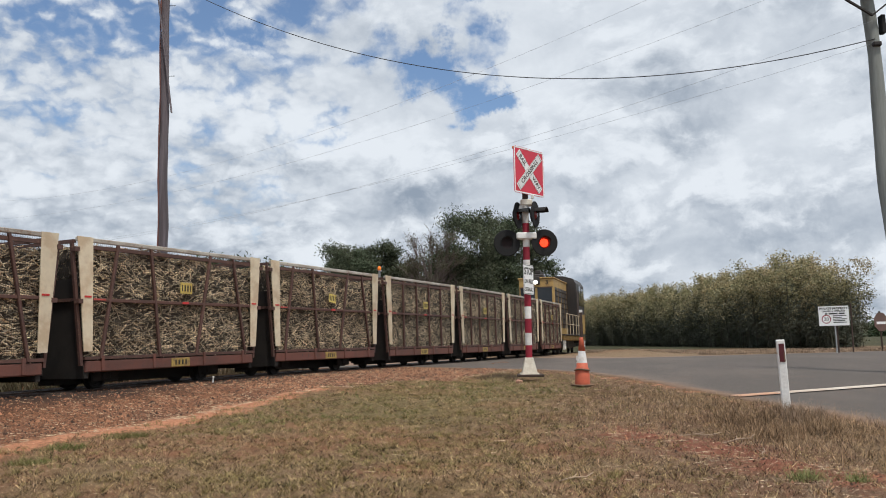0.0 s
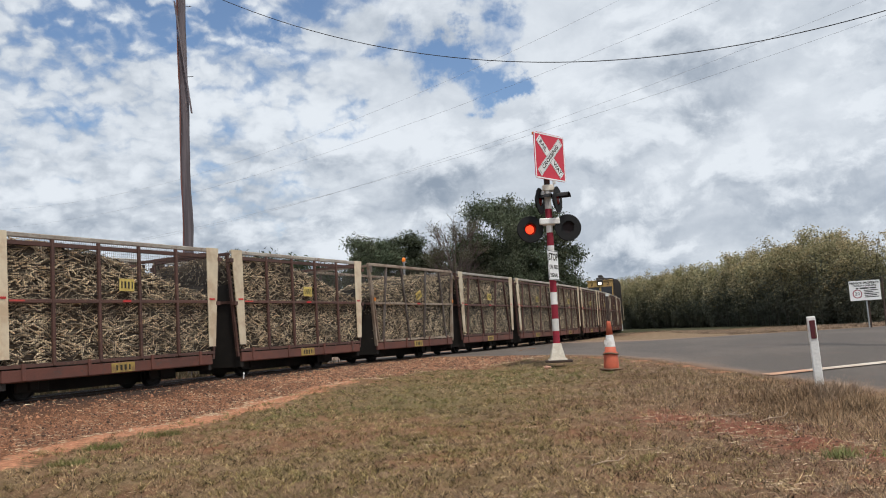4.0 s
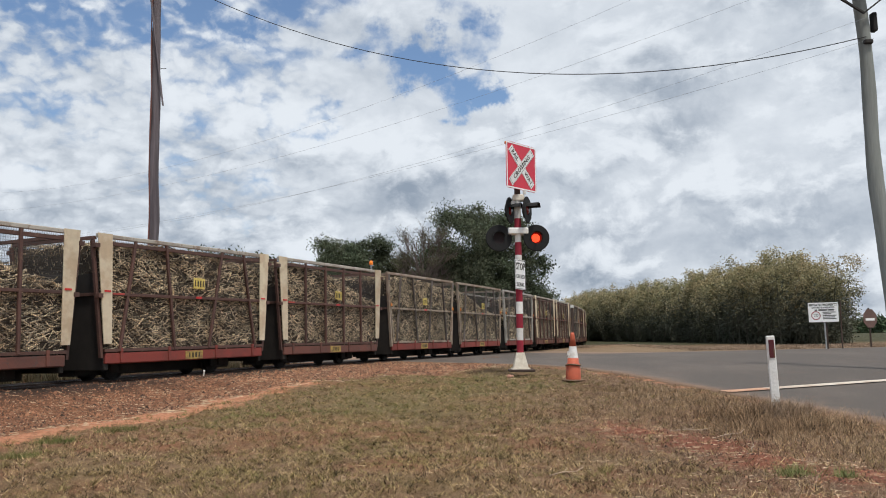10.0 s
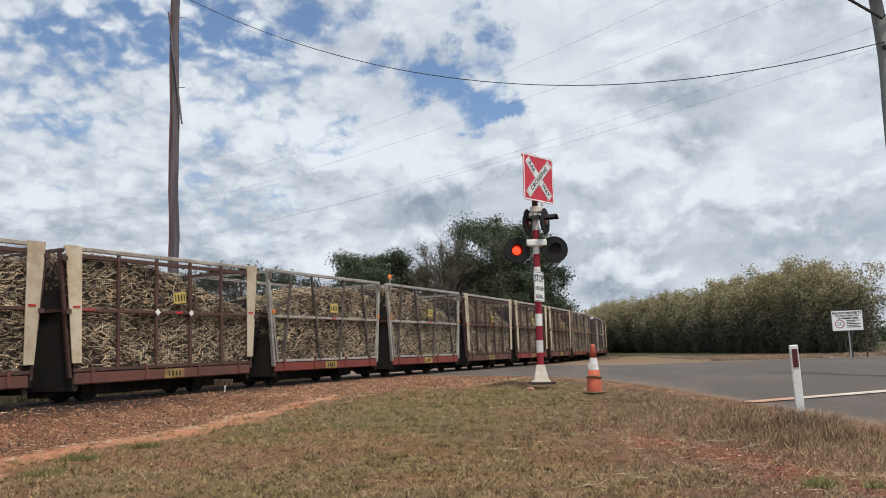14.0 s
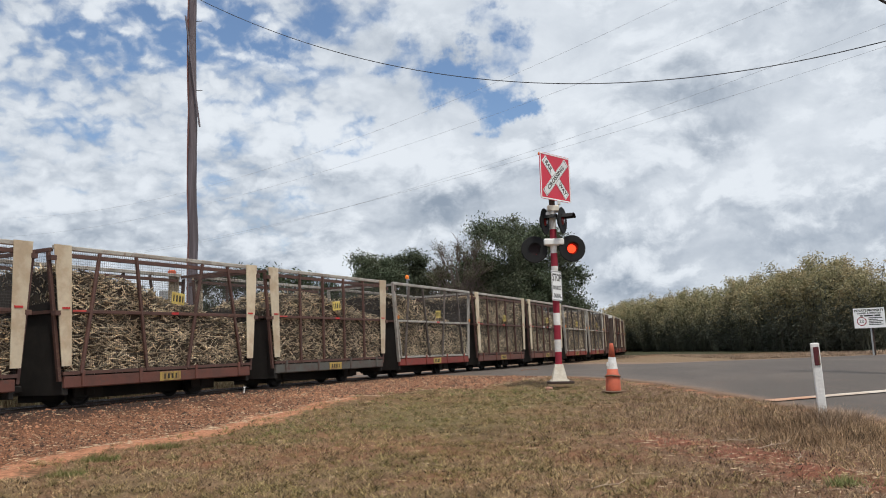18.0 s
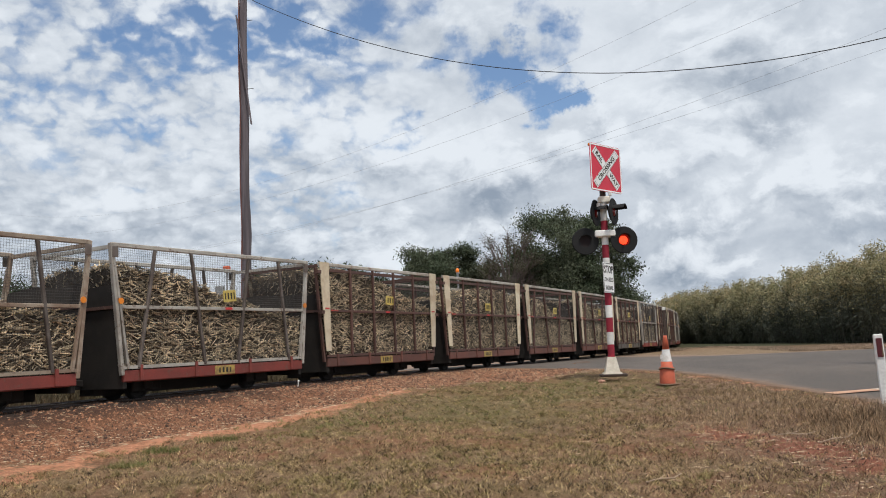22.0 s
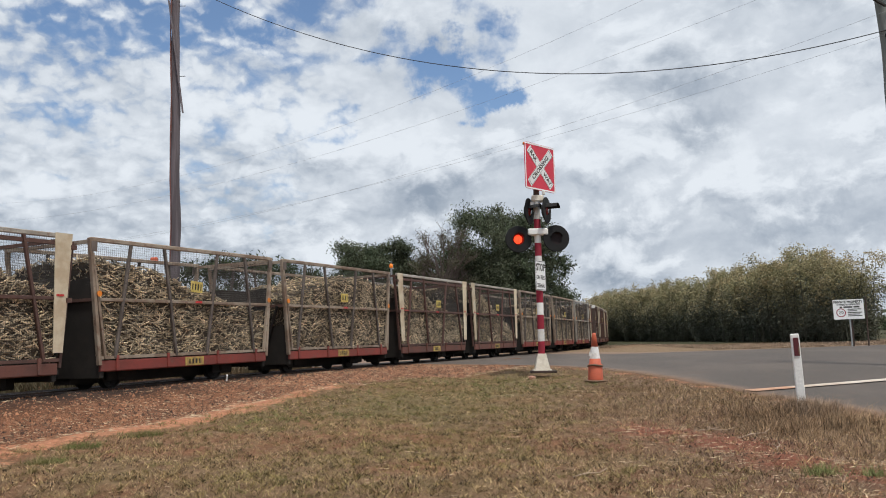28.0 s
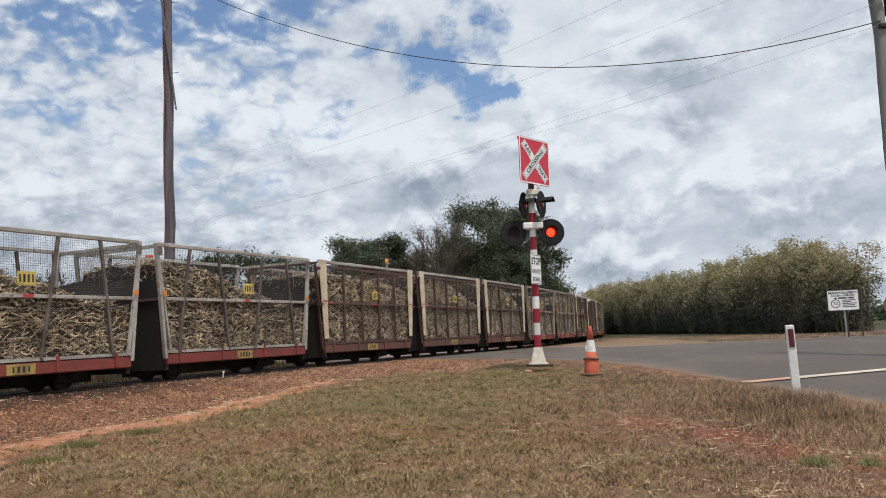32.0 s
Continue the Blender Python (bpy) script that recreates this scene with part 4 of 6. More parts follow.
        part("end_rail", Shape().bar((sx * end_x(1.43), -0.95, 1.43), (sx * end_x(1.43), 0.95, 1.43), 0.05, 0.05), M_BROWN, wg)
        if wall < 1.3:
            part("end_strut", Shape().bar((sx * (end_x(0.4) + 0.03), -0.35, 0.4), (sx * (end_x(1.43) + 0.03), -0.80, 1.43), 0.04, 0.05, up=(1, 0, 0)), M_BLACK, wg)
        me = shared(("wire_end", sx), lambda: wire_panel([(sx * end_x(0.9), -0.95, 0.9), (sx * end_x(0.9), 0.95, 0.9), (sx * X_TOP, 0.95, TOP - 0.06), (sx * X_TOP, -0.95, TOP - 0.06)], 48, 32, 0.0017).mesh("wire_mesh", M_WIRE))
        part("wire_mesh", me, M_WIRE, wg)
    return wg


def wheelset_mesh():
    s = Shape()
    for sy in (-1, 1):
        s.lathe([(0.07, sy * 0.24), (0.07, sy * 0.27), (0.16, sy * 0.275), (0.18, sy * 0.27), (0.235, sy * 0.272), (0.235, sy * 0.29), (0.212, sy * 0.295), (0.208, sy * 0.36),
                 (0.18, sy * 0.365), (0.17, sy * 0.34), (0.08, sy * 0.335), (0.075, sy * 0.38), (0.02, sy * 0.38)], n=18, axis="y")
        for k in range(4):
            a = k * math.pi / 2
            s.tube((0.125 * math.cos(a), sy * 0.334, 0.125 * math.sin(a)), (0.125 * math.cos(a), sy * 0.35, 0.125 * math.sin(a)), 0.02, 6)
    s.tube((0, -0.42, 0), (0, 0.42, 0), 0.045, 10)
    return s.mesh("wheelset", M_WHEEL)


def axlebox_mesh():
    s = Shape().box((0, 0, 0), (0.17, 0.16, 0.17), None, 0.02)
    s.box((0, -0.02, 0.0), (0.56, 0.05, 0.22), None, 0.02)
    s.box((0, 0, 0.09), (0.66, 0.08, 0.08), None, 0.01)
    s.box((-0.22, 0, 0.02), (0.06, 0.06, 0.10))
    s.box((0.22, 0, 0.02), (0.06, 0.06, 0.10))
    return s.mesh("axlebox", M_BLACK)


def heap(kind):
    """Height of the load along the wagon, as fractions of the cage's depth at five stations from the rear to the front."""
    return {"full": (0.93, 0.97, 0.96, 0.92, 0.84), "sloped": (0.95, 0.97, 0.88, 0.72, 0.55), "half": (0.46, 0.60, 0.67, 0.59, 0.50), "slide": (0.84, 0.83, 0.66, 0.51, 0.41), "rise": (0.57, 0.74, 0.86, 0.89, 0.82), "low": (0.58, 0.79, 0.75, 0.63, 0.54), "swell": (0.60, 0.74, 0.85, 0.92, 0.92), "tail": (0.88, 0.80, 0.66, 0.56, 0.50),
            "spilt": (0.98, 0.86, 0.62, 0.42, 0.13), "level": (0.84, 0.86, 0.82, 0.78, 0.74)}[kind]


def load_mesh(kind, seed):
    rng = np.random.RandomState(seed)
    prof = np.array(heap(kind))
    px = np.linspace(-2.15, 2.15, 5)
    depth = TOP - 0.52

    def crown(x, y):
        h = np.interp(x, px, prof) * depth
        h = h - 0.10 * np.abs(y / 0.95) ** 3
        h = h + 0.05 * np.sin(x * 5.1 + seed) * np.cos(y * 4.3 + seed * 2) + 0.03 * np.sin(x * 11 + y * 7 + seed)
        return 0.52 + np.clip(h, 0.12, depth + 0.10)

    # packed core, coloured dark to paint the shade between the billets
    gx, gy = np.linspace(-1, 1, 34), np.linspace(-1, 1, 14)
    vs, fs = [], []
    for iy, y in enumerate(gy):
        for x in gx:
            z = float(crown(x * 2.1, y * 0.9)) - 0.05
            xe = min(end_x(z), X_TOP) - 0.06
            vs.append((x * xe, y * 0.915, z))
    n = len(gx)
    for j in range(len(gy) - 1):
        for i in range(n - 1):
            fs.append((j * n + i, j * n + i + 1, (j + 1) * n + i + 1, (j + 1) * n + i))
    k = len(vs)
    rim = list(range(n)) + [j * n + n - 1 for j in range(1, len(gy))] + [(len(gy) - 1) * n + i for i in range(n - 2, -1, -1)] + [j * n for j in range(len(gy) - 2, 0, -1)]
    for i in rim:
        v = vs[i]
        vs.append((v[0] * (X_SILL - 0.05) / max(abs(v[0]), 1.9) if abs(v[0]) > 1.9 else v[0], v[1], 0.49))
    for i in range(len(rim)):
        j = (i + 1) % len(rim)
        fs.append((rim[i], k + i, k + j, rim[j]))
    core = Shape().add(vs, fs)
    # billets
    C, Dv, R = [], [], []

    def put(n_, where, tilt):
        for _ in range(n_):
            r = where()
            if r is None:
                continue
            C.append(r[0])
            d = r[1] + rng.normal(0, tilt, 3)
            Dv.append(d / np.linalg.norm(d))
            R.append((rng.uniform(0.035, 0.115), rng.uniform(0.0065, 0.0145)))

    def side(sy):
        def go():
            z = rng.uniform(0.53, TOP)
            x = rng.uniform(-1, 1) * (end_x(z) - 0.08)
            if z > crown(x, 0.9):
                return None
            a = rng.normal(0.0, 0.50)
            return (x, sy * (0.955 - 0.09 * rng.uniform(0, 1) ** 1.5), z), np.array([math.cos(a), rng.normal(0, 0.16), math.sin(a)])
        return go

    def top():
        x, y = rng.uniform(-2.12, 2.12), rng.uniform(-0.93, 0.93)
        a = rng.uniform(0, 6.283)
        return (x, y, float(crown(x, y)) + rng.uniform(-0.05, 0.035)), np.array([math.cos(a), math.sin(a), rng.normal(0, 0.25)])

    def tail(sx):
        def go():
            z, y = rng.uniform(0.8, TOP), rng.uniform(-0.93, 0.93)
            x = sx * (end_x(z) - 0.07)
            if z > crown(x, y):
                return None
            a = rng.uniform(0, 6.283)
            return (x, y, z), np.array([rng.normal(0, 0.15), math.cos(a), math.sin(a)])
        return go

    put(4900, side(-1), 0.08)
    put(300, side(1), 0.12)
    put(1500, top, 0.10)
    put(900, tail(-1), 0.1)
    put(120, tail(1), 0.1)
    C, Dv, R = np.array(C), np.array(Dv), np.array(R)
    up = np.where(np.abs(Dv[:, 2:3]) > 0.9, [[1.0, 0, 0]], [[0, 0, 1.0]])
    A = np.cross(Dv, up)
    A /= np.linalg.norm(A, axis=1, keepdims=True)
    B = np.cross(Dv, A)
    V = []
    for e in (-1, 1):
        for an in (90, 210, 330):
            V.append(C + Dv * R[:, :1] * e + (A * math.cos(radians(an)) + B * math.sin(radians(an))) * R[:, 1:])
    V = np.stack(V, 1)
    # keep them inside the cage
    V[..., 1] = np.clip(V[..., 1], -0.962, 0.962)
    q = np.array([(0, 1, 4, 3), (1, 2, 5, 4), (2, 0, 3, 5)])
    quads = (np.arange(len(C))[:, None, None] * 6 + q[None]).reshape(-1, 4)
    cv = np.array(core.v)
    cf = np.array(core.f)
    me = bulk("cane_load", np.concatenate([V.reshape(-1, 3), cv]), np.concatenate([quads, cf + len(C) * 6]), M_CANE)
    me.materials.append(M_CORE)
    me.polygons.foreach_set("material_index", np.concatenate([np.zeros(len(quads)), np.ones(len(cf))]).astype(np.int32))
    return me


# front of the train first: brace pattern and shape of the load
TRAIN = ("upright full, upright full, upright full, upright full, slanted full, slanted full, slanted full, galvanised swell, upright sloped, upright sloped, "
         "galvanised half, galvanised tail, galvanised full, upright sloped, slanted full, upright sloped, galvanised sloped, galvanised rise, upright sloped, upright full, "
         "galvanised slide, upright low, slanted slide, slanted slide, upright rise, upright sloped, galvanised slide, galvanised slide, galvanised half, slanted spilt, "
         "slanted slide, galvanised rise, galvanised slide, slanted sloped, upright sloped, upright level, galvanised slide, galvanised slide, slanted full, upright full").split(", ")
FIRST = -5
RUSTED = (2, 6, 7, 22, 23, 26, 27)     # galvanised wagons with rust-stained frames
WALLS = {2: 1.20, 5: 1.05, 12: 1.05, 16: 1.40, 17: 1.60, 19: 1.40, 23: 1.20, 26: 1.05, 30: 1.40}      # wagons whose black end sheet stops low
WAGONS, LOADS = [], []


def build_train():
    kinds, loads = {}, {}
    tilt = random.Random(77)
    for i, word in enumerate(TRAIN):
        kind, fill = word.split()
        n = FIRST + i
        sill = M_RUSTSILL if n == 2 else M_REDSILL if kind == "galvanised" or n == 9 else (M_GREYSILL if n == 16 else M_RUSTSILL)
        wall = WALLS.get(n, 1.80)
        zinc = M_GALVRUST if n in RUSTED else M_GALV
        key = (kind, sill.name, wall, zinc.name)
        if key not in kinds:
            kinds[key] = wagon(kind, sill, wall, zinc)
            wg = kinds[key]
        else:
            wg = copy_thing(kinds[key], pose(0, 0, 0))
        WAGONS.append((n, wg))
        for c in wg.children:
            if c.name.startswith("number_plate") and c.location.z > 1.0:
                c.rotation_euler = (0, radians(-24.0 if n == 2 else tilt.gauss(0, 2.5)), 0)
                c.location.x = 0.12 + tilt.uniform(-0.07, 0.07)
                c.location.z = 1.68 + tilt.uniform(-0.03, 0.03)
        if n == 13:
            for x in (-0.40, 0.40):
                part("diamond", shared("diamond", lambda: Shape().box((0, 0, 0), (0.085, 0.006, 0.085), Matrix.Rotation(radians(45), 3, "Y")).mesh("diamond", M_SIGNWHITE)), M_SIGNWHITE, wg, "white diamond reflector").location = (x, -1.035, 1.43)
        if fill not in loads:
            loads[fill] = load_mesh(fill, 11 + len(loads))
        words = {"full": "brimming load of cut cane billets in a wagon", "sloped": "load of cane billets falling away to the front", "half": "half-full load of cut cane billets",
                 "tail": "cane billets heaped at the back of the wagon", "spilt": "steep heap of cane billets with an empty front",
                 "level": "level load of cut cane billets", "swell": "cane billets heaped towards the front of the wagon", "slide": "cane billets slid to the back of the wagon", "rise": "cane billets rising to the front of the wagon", "low": "low uneven load of cane billets"}[fill]
        ob = tagged(new("cane_load", loads[fill]), words, "cane load", "loads of cane", "stuff")
        LOADS.append((n, ob))


build_train()

# ---- locomotive ----


def build_loco():
    lo = thing("locomotive", pose(0, 0, 0), "yellow narrow gauge diesel locomotive with a dark cab", "locomotive")
    part("underframe", Shape().box((0, 0.1, 0.78), (8.2, 2.2, 0.24), None, 0.03), M_LOCO, lo, "yellow painted underframe")
    part("running_board", Shape().box((0, 0.1, 0.93), (8.3, 2.36, 0.05), None, 0.01), M_LOCODARK, lo)
    # rear engine hood with a windowed end
    hood = Shape().box((-1.75, 0.30, 2.34), (4.4, 1.72, 2.78), None, 0.05)
    hood.box((-1.75, 0.30, 3.74), (4.5, 1.80, 0.06), None, 0.02)
    h = part("hood", hood, M_LOCO, lo, "faded yellow rear hood with dark windows")
    for sy in (-1, 1):
        for gx, gw in ((-3.15, 0.80), (-2.10, 0.85), (-1.10, 0.80), (-0.15, 0.75)):
            gr = part("grille", Shape().box((gx, 0.30 + sy * 0.865, 2.30), (gw, 0.02, 2.0), None, 0.005), M_LOCODARK, h, "black side grille")
            for k in range(7):
                part("louvre", shared(("louvre", gw), lambda: Shape().box((0, 0, 0), (gw - 0.08, 0.02, 0.05), Matrix.Rotation(radians(30), 3, "X")).mesh("louvre", M_TIMBER)), M_TIMBER, gr).location = (gx, 0.30 + sy * 0.882, 1.50 + 0.27 * k)
        win = part("end_window", Shape().box((-3.955, 0.30 + sy * 0.42, 2.80), (0.02, 0.72, 0.92), None, 0.006), M_GLASS, h, "dark end window")
        part("window_rim", Shape().box((-3.96, 0.30 + sy * 0.42, 3.28), (0.03, 0.80, 0.05)).box((-3.96, 0.30 + sy * 0.42, 2.32), (0.03, 0.80, 0.05)), M_TIMBER, win)
        num = part("lettering", text_mesh("3", 0.30, M_INK, 0.001, 0.02), M_INK, h)
        num.matrix_basis = Matrix.Translation((-3.958, 0.30 + sy * 0.55, 3.52)) @ pose(0, 0, 0, 90, 0, -90)
    lamp = part("headlamp", Shape().box((-3.99, 0.30, 3.62), (0.12, 0.42, 0.40), None, 0.03), M_LOCODARK, h, "black headlamp housing")
    part("lamp_glass", Shape().tube((-4.052, 0.30, 3.54), (-4.06, 0.30, 3.54), 0.10, 14), M_HEADLAMP, lamp, "lit white headlamp")
    part("exhaust", Shape().box((-3.4, 0.25, 3.86), (0.6, 0.6, 0.22), None, 0.04).tube((-2.9, 0.2, 3.7), (-2.9, 0.2, 4.10), 0.14, 12).box((-3.5, 0.25, 4.06), (0.3, 0.3, 0.18), None, 0.03), M_LOCODARK, lo)
    # cab with a rounded roof
    prof = [(-1.06, 0.95), (-1.06, 3.72), (-0.90, 3.98), (-0.5, 4.12), (0, 4.17), (0.5, 4.12), (0.90, 3.98), (1.06, 3.72), (1.06, 0.95)]
    vs = [(x, y, z) for x in (0.5, 3.7) for y, z in prof]
    n = len(prof)
    cab = part("cab", Shape().add(vs, [(i, i + 1, n + i + 1, n + i) for i in range(n - 1)] + [tuple(range(n)), tuple(range(2 * n - 1, n - 1, -1)), (0, n, 2 * n - 1, n - 1)]), M_LOCODARK, lo, "dark cab with a curved roof")
    for sy in (-1, 1):
        part("cab_door", Shape().box((0.95, sy * 1.07, 2.2), (0.62, 0.03, 2.2), None, 0.01), M_TIMBER, cab, "brown cab door")
        arch = Shape().box((1.75, sy * 1.07, 2.95), (0.72, 0.03, 0.80), None, 0.01).tube((1.75, sy * 1.055, 3.33), (1.75, sy * 1.084, 3.33), 0.36, 18)
        part("cab_window", arch, M_GLASS, cab, "dark arched window")
        part("cab_window", Shape().box((2.85, sy * 1.07, 3.05), (1.2, 0.03, 1.0), None, 0.01), M_GLASS, cab)
        part("side_panel", Shape().box((2.5, sy * 1.066, 1.55), (2.3, 0.02, 1.1), None, 0.01), M_LOCO, cab, "yellow lower side")
        rail = Shape()
        for x in (-3.9, -2.8, -1.7, -0.5, 0.4, 1.3):
            rail.tube((x, sy * 1.13, 0.95), (x, sy * 1.13, 1.95), 0.018, 6)
        rail.tube((-3.9, sy * 1.13, 1.95), (1.3, sy * 1.13, 1.95), 0.018, 6)
        rail.tube((-3.9, sy * 1.13, 1.45), (1.3, sy * 1.13, 1.45), 0.018, 6)
        part("handrail", rail, M_CREAM, lo, "pale handrail")
        for sx in (-1, 1):
            part("steps", Shape().box((sx * 3.75, sy * 0.95, 0.55), (0.35, 0.12, 0.04)).box((sx * 3.75, sy * 0.95, 0.28), (0.35, 0.12, 0.04)).box((sx * 3.58, sy * 0.95, 0.55), (0.03, 0.1, 0.7)).box((sx * 3.92, sy * 0.95, 0.55), (0.03, 0.1, 0.7)), M_WHITE, lo)
    part("front_panel", Shape().box((3.76, 0, 1.75), (0.10, 1.9, 1.6), None, 0.03), M_LOCO, lo, "yellow front panel")
    for bx in (-2.5, 2.5):
        bg = part("bogie", Shape().box((0, -0.5, 0.40), (2.0, 0.08, 0.2), None, 0.02).box((0, 0.5, 0.40), (2.0, 0.08, 0.2), None, 0.02).box((0, 0, 0.45), (0.3, 1.0, 0.2)), M_LOCODARK, lo)
        bg.location = (bx, 0, 0)
        for ax in (-0.7, 0.7):
            w_ = part("wheelset", shared("wheelset_big", lambda: Shape().lathe([(0.05, -0.37), (0.31, -0.36), (0.33, -0.30), (0.35, -0.275), (0.05, -0.26), (0.05, 0.26), (0.35, 0.275), (0.33, 0.30), (0.31, 0.36), (0.05, 0.37)], n=18, axis="y").mesh("wheelset", M_WHEEL)), M_WHEEL, bg)
            w_.location = (ax, 0, 0.33)
    part("fuel_tank", Shape().box((0, 0, 0.5), (2.4, 1.5, 0.45), None, 0.06), M_LOCODARK, lo)
    for sx in (-1, 1):
        part("coupler", Shape().box((sx * 4.3, 0, 0.35), (0.5, 0.14, 0.14), None, 0.01).box((sx * 4.2, 0, 0.62), (0.1, 1.9, 0.2), None, 0.02), M_LOCODARK, lo)
    return lo


LOCO = build_loco()

# ---- crossing signal ----
SIG = Vector((16.3 * math.sin(radians(5.66)), 16.3 * math.cos(radians(5.66)), 0.92))


def build_signal():
    sg = thing("crossing_signal", pose(SIG.x, SIG.y, SIG.z, 0, 0.85, 0), "red and white banded railway crossing signal with flashing lamps", "railway signal")
    base = Shape()
    for w0, w1, z0, z1 in ((0.36, 0.34, 0.0, 0.03), (0.29, 0.155, 0.03, 0.33)):
        vs = [(sx * w_ / 2, sy * w_ / 2, z) for w_, z in ((w0, z0), (w1, z1)) for sx, sy in ((-1, -1), (1, -1), (1, 1), (-1, 1))]
        base.add(vs, [(3, 2, 1, 0), (4, 5, 6, 7), (0, 1, 5, 4), (1, 2, 6, 5), (2, 3, 7, 6), (3, 0, 4, 7)])
    part("base", base, M_BASEPAINT, sg, "cream painted pyramid base casting")
    part("footing", Shape().box((0.02, 0, -0.02), (0.50, 0.42, 0.05), None, 0.01), M_TIMBER, sg, "brown footing plate")
    # banded mast
    bands = [0.33, 0.57, 0.81, 1.09, 1.33, 1.61, 1.83, 2.05, 2.26, 2.52, 2.75, 3.00, 3.45]
    for i, (a, b) in enumerate(zip(bands, bands[1:])):
        part("mast_band", Shape().tube((0, 0, a), (0, 0, b), 0.067, 24, None, False), M_POLERED if i % 2 == 0 else M_WHITE, sg, "red band" if i % 2 == 0 else "white band", True)
    part("mast_top", Shape().tube((0, 0, 3.45), (0, 0, 3.72), 0.06, 12), M_TIMBER, sg, "brown sign bracket tube")
    # crossing board
    board = part("crossing_board", rounded_plate(0.98, 0.94, 0.06, 0.012), M_SIGNRED, sg, "red target board with a white crossbuck")
    board.matrix_basis = Matrix.Translation((0.085, -0.06, 4.04)) @ pose(0, 0, 0, 0, 0, 47)
    rim = Shape()
    for p, q in (((-0.47, -0.45), (0.47, -0.45)), ((0.47, -0.45), (0.47, 0.45)), ((0.47, 0.45), (-0.47, 0.45)), ((-0.47, 0.45), (-0.47, -0.45))):
        rim.bar((p[0], -0.007, p[1]), (q[0], -0.007, q[1]), 0.004, 0.026, up=(0, 0, 1) if p[1] == q[1] else (1, 0, 0))
    part("border", rim, M_SIGNWHITE, board, "thin white border")
    for a in (1, -1):
        ang = math.degrees(math.atan2(0.78, 0.80)) * -a
        arm = part("crossbuck_arm", Shape().box((0, 0, 0), (1.02, 0.004, 0.172), None, 0.001), M_SIGNWHITE, board, "white crossbuck arm")
        arm.matrix_basis = Matrix.Translation((0, -0.009 - 0.003 * (a < 0), 0)) @ pose(0, 0, 0, 0, -ang, 0)
        edge = Shape()
        for z in (-0.076, 0.076):
            edge.box((0, 0, z), (0.96, 0.002, 0.004))
        for x in (-0.478, 0.478):
            edge.box((x, 0, 0), (0.006, 0.002, 0.152))
        part("edging", edge, M_INK, arm).location = (0, -0.003, 0)
        for word, x in ((("RAIL", -0.30), ("WAY", 0.30)) if a > 0 else (("CROSSING", 0.0),)):
            tx = part("lettering", text_mesh(word, 0.124, M_INK, 0.001, 0.022), M_INK, arm)
            tx.matrix_basis = Matrix.Translation((x, -0.0035, 0)) @ pose(0, 0, 0, 90, 0, 0) @ Matrix.Diagonal((1.22 if a < 0 else 1.05, 1.0, 1.0, 1.0))
    cap = part("top_cap", Shape().box((-0.20, -0.20, 4.515), (0.12, 0.07, 0.05), None, 0.012), M_ORANGE, sg, "small orange cap on the board")
    # lamp arms
    part("crossarm", Shape().box((0, 0, 2.74), (0.40, 0.24, 0.13), None, 0.02), M_WHITE, sg, "white junction box")
    part("crossarm", Shape().box((0.02, 0.02, 3.42), (0.24, 0.2, 0.13), None, 0.02), M_BASEPAINT, sg, "pale upper junction box")
    clamp = Shape().box((-0.10, -0.06, 3.30), (0.07, 0.05, 0.10), None, 0.01).box((0.14, -0.06, 3.53), (0.06, 0.05, 0.09), None, 0.01)
    part("clamp", clamp, M_WHITE, sg, "white pipe clamps")
    lamps = []
    for sx in (-1, 1):
        hd = part("lamp_head", lamp_head(), M_SIGBLACK, sg, "round black lamp board with a visor")
        hd.matrix_basis = Matrix.Translation((-0.39 if sx < 0 else 0.36, -0.06, 2.60)) @ pose(0, 0, 0, 0, 0, 8)
        part("lens", Shape().lathe([(0.086, 0.052), (0.082, 0.034), (0.05, 0.018), (0.0, 0.012)], n=22, axis="y"), M_LENSLIT, hd, "glowing red lens", True)
        part("lens_rim", Shape().lathe([(0.112, 0.012), (0.110, 0.030), (0.086, 0.045)], n=28, axis="y", caps=False), M_LENSDIM, hd, "dark red rim of the lens", True)
        # made-up disc, turned across the glowing lens to imitate the flashing
        vane = part("shutter", Shape().lathe([(0.112, -0.0006), (0.112, 0.0006)], n=24, axis="y"), M_VANE, hd, "added dark red disc that hides the lens between flashes")
        lamps.append((sx, vane))
        hood = Shape()
        k = 14
        vs, fs = [], []
        for j, y in enumerate((-0.055, 0.0)):
            for i in range(k + 1):
                a = radians(20 + 140 * i / k)
                r = 0.135
                vs.append((r * math.cos(a), y if i else y, r * math.sin(a)))
                vs.append(((r - 0.006) * math.cos(a), y, (r - 0.006) * math.sin(a)))
        m = 2 * (k + 1)
        for i in range(k):
            fs += [(2 * i, 2 * i + 2, m + 2 * i + 2, m + 2 * i), (2 * i + 1, m + 2 * i + 1, m + 2 * i + 3, 2 * i + 3), (2 * i, 2 * i + 1, 2 * i + 3, 2 * i + 2)]
        hood.add(vs, fs)
        part("visor", hood, M_SIGBLACK, hd).location = (0, -0.012, 0)
        # the pair that faces the other road, nearly edge-on
        h2 = part("lamp_head", lamp_head(0.07), M_SIGBLACK, sg, "round black lamp board seen from the side")
        h2.matrix_basis = Matrix.Translation((-0.15 if sx < 0 else 0.19, -0.02 - 0.04 * sx, 3.17)) @ pose(0, 0, 0, 0, 0, 66)
        part("lens", Shape().lathe([(0.105, 0.03), (0.10, -0.005), (0.06, -0.03), (0.0, -0.036)], n=20, axis="y"), M_LENSDIM, h2, "dull red lens", True)
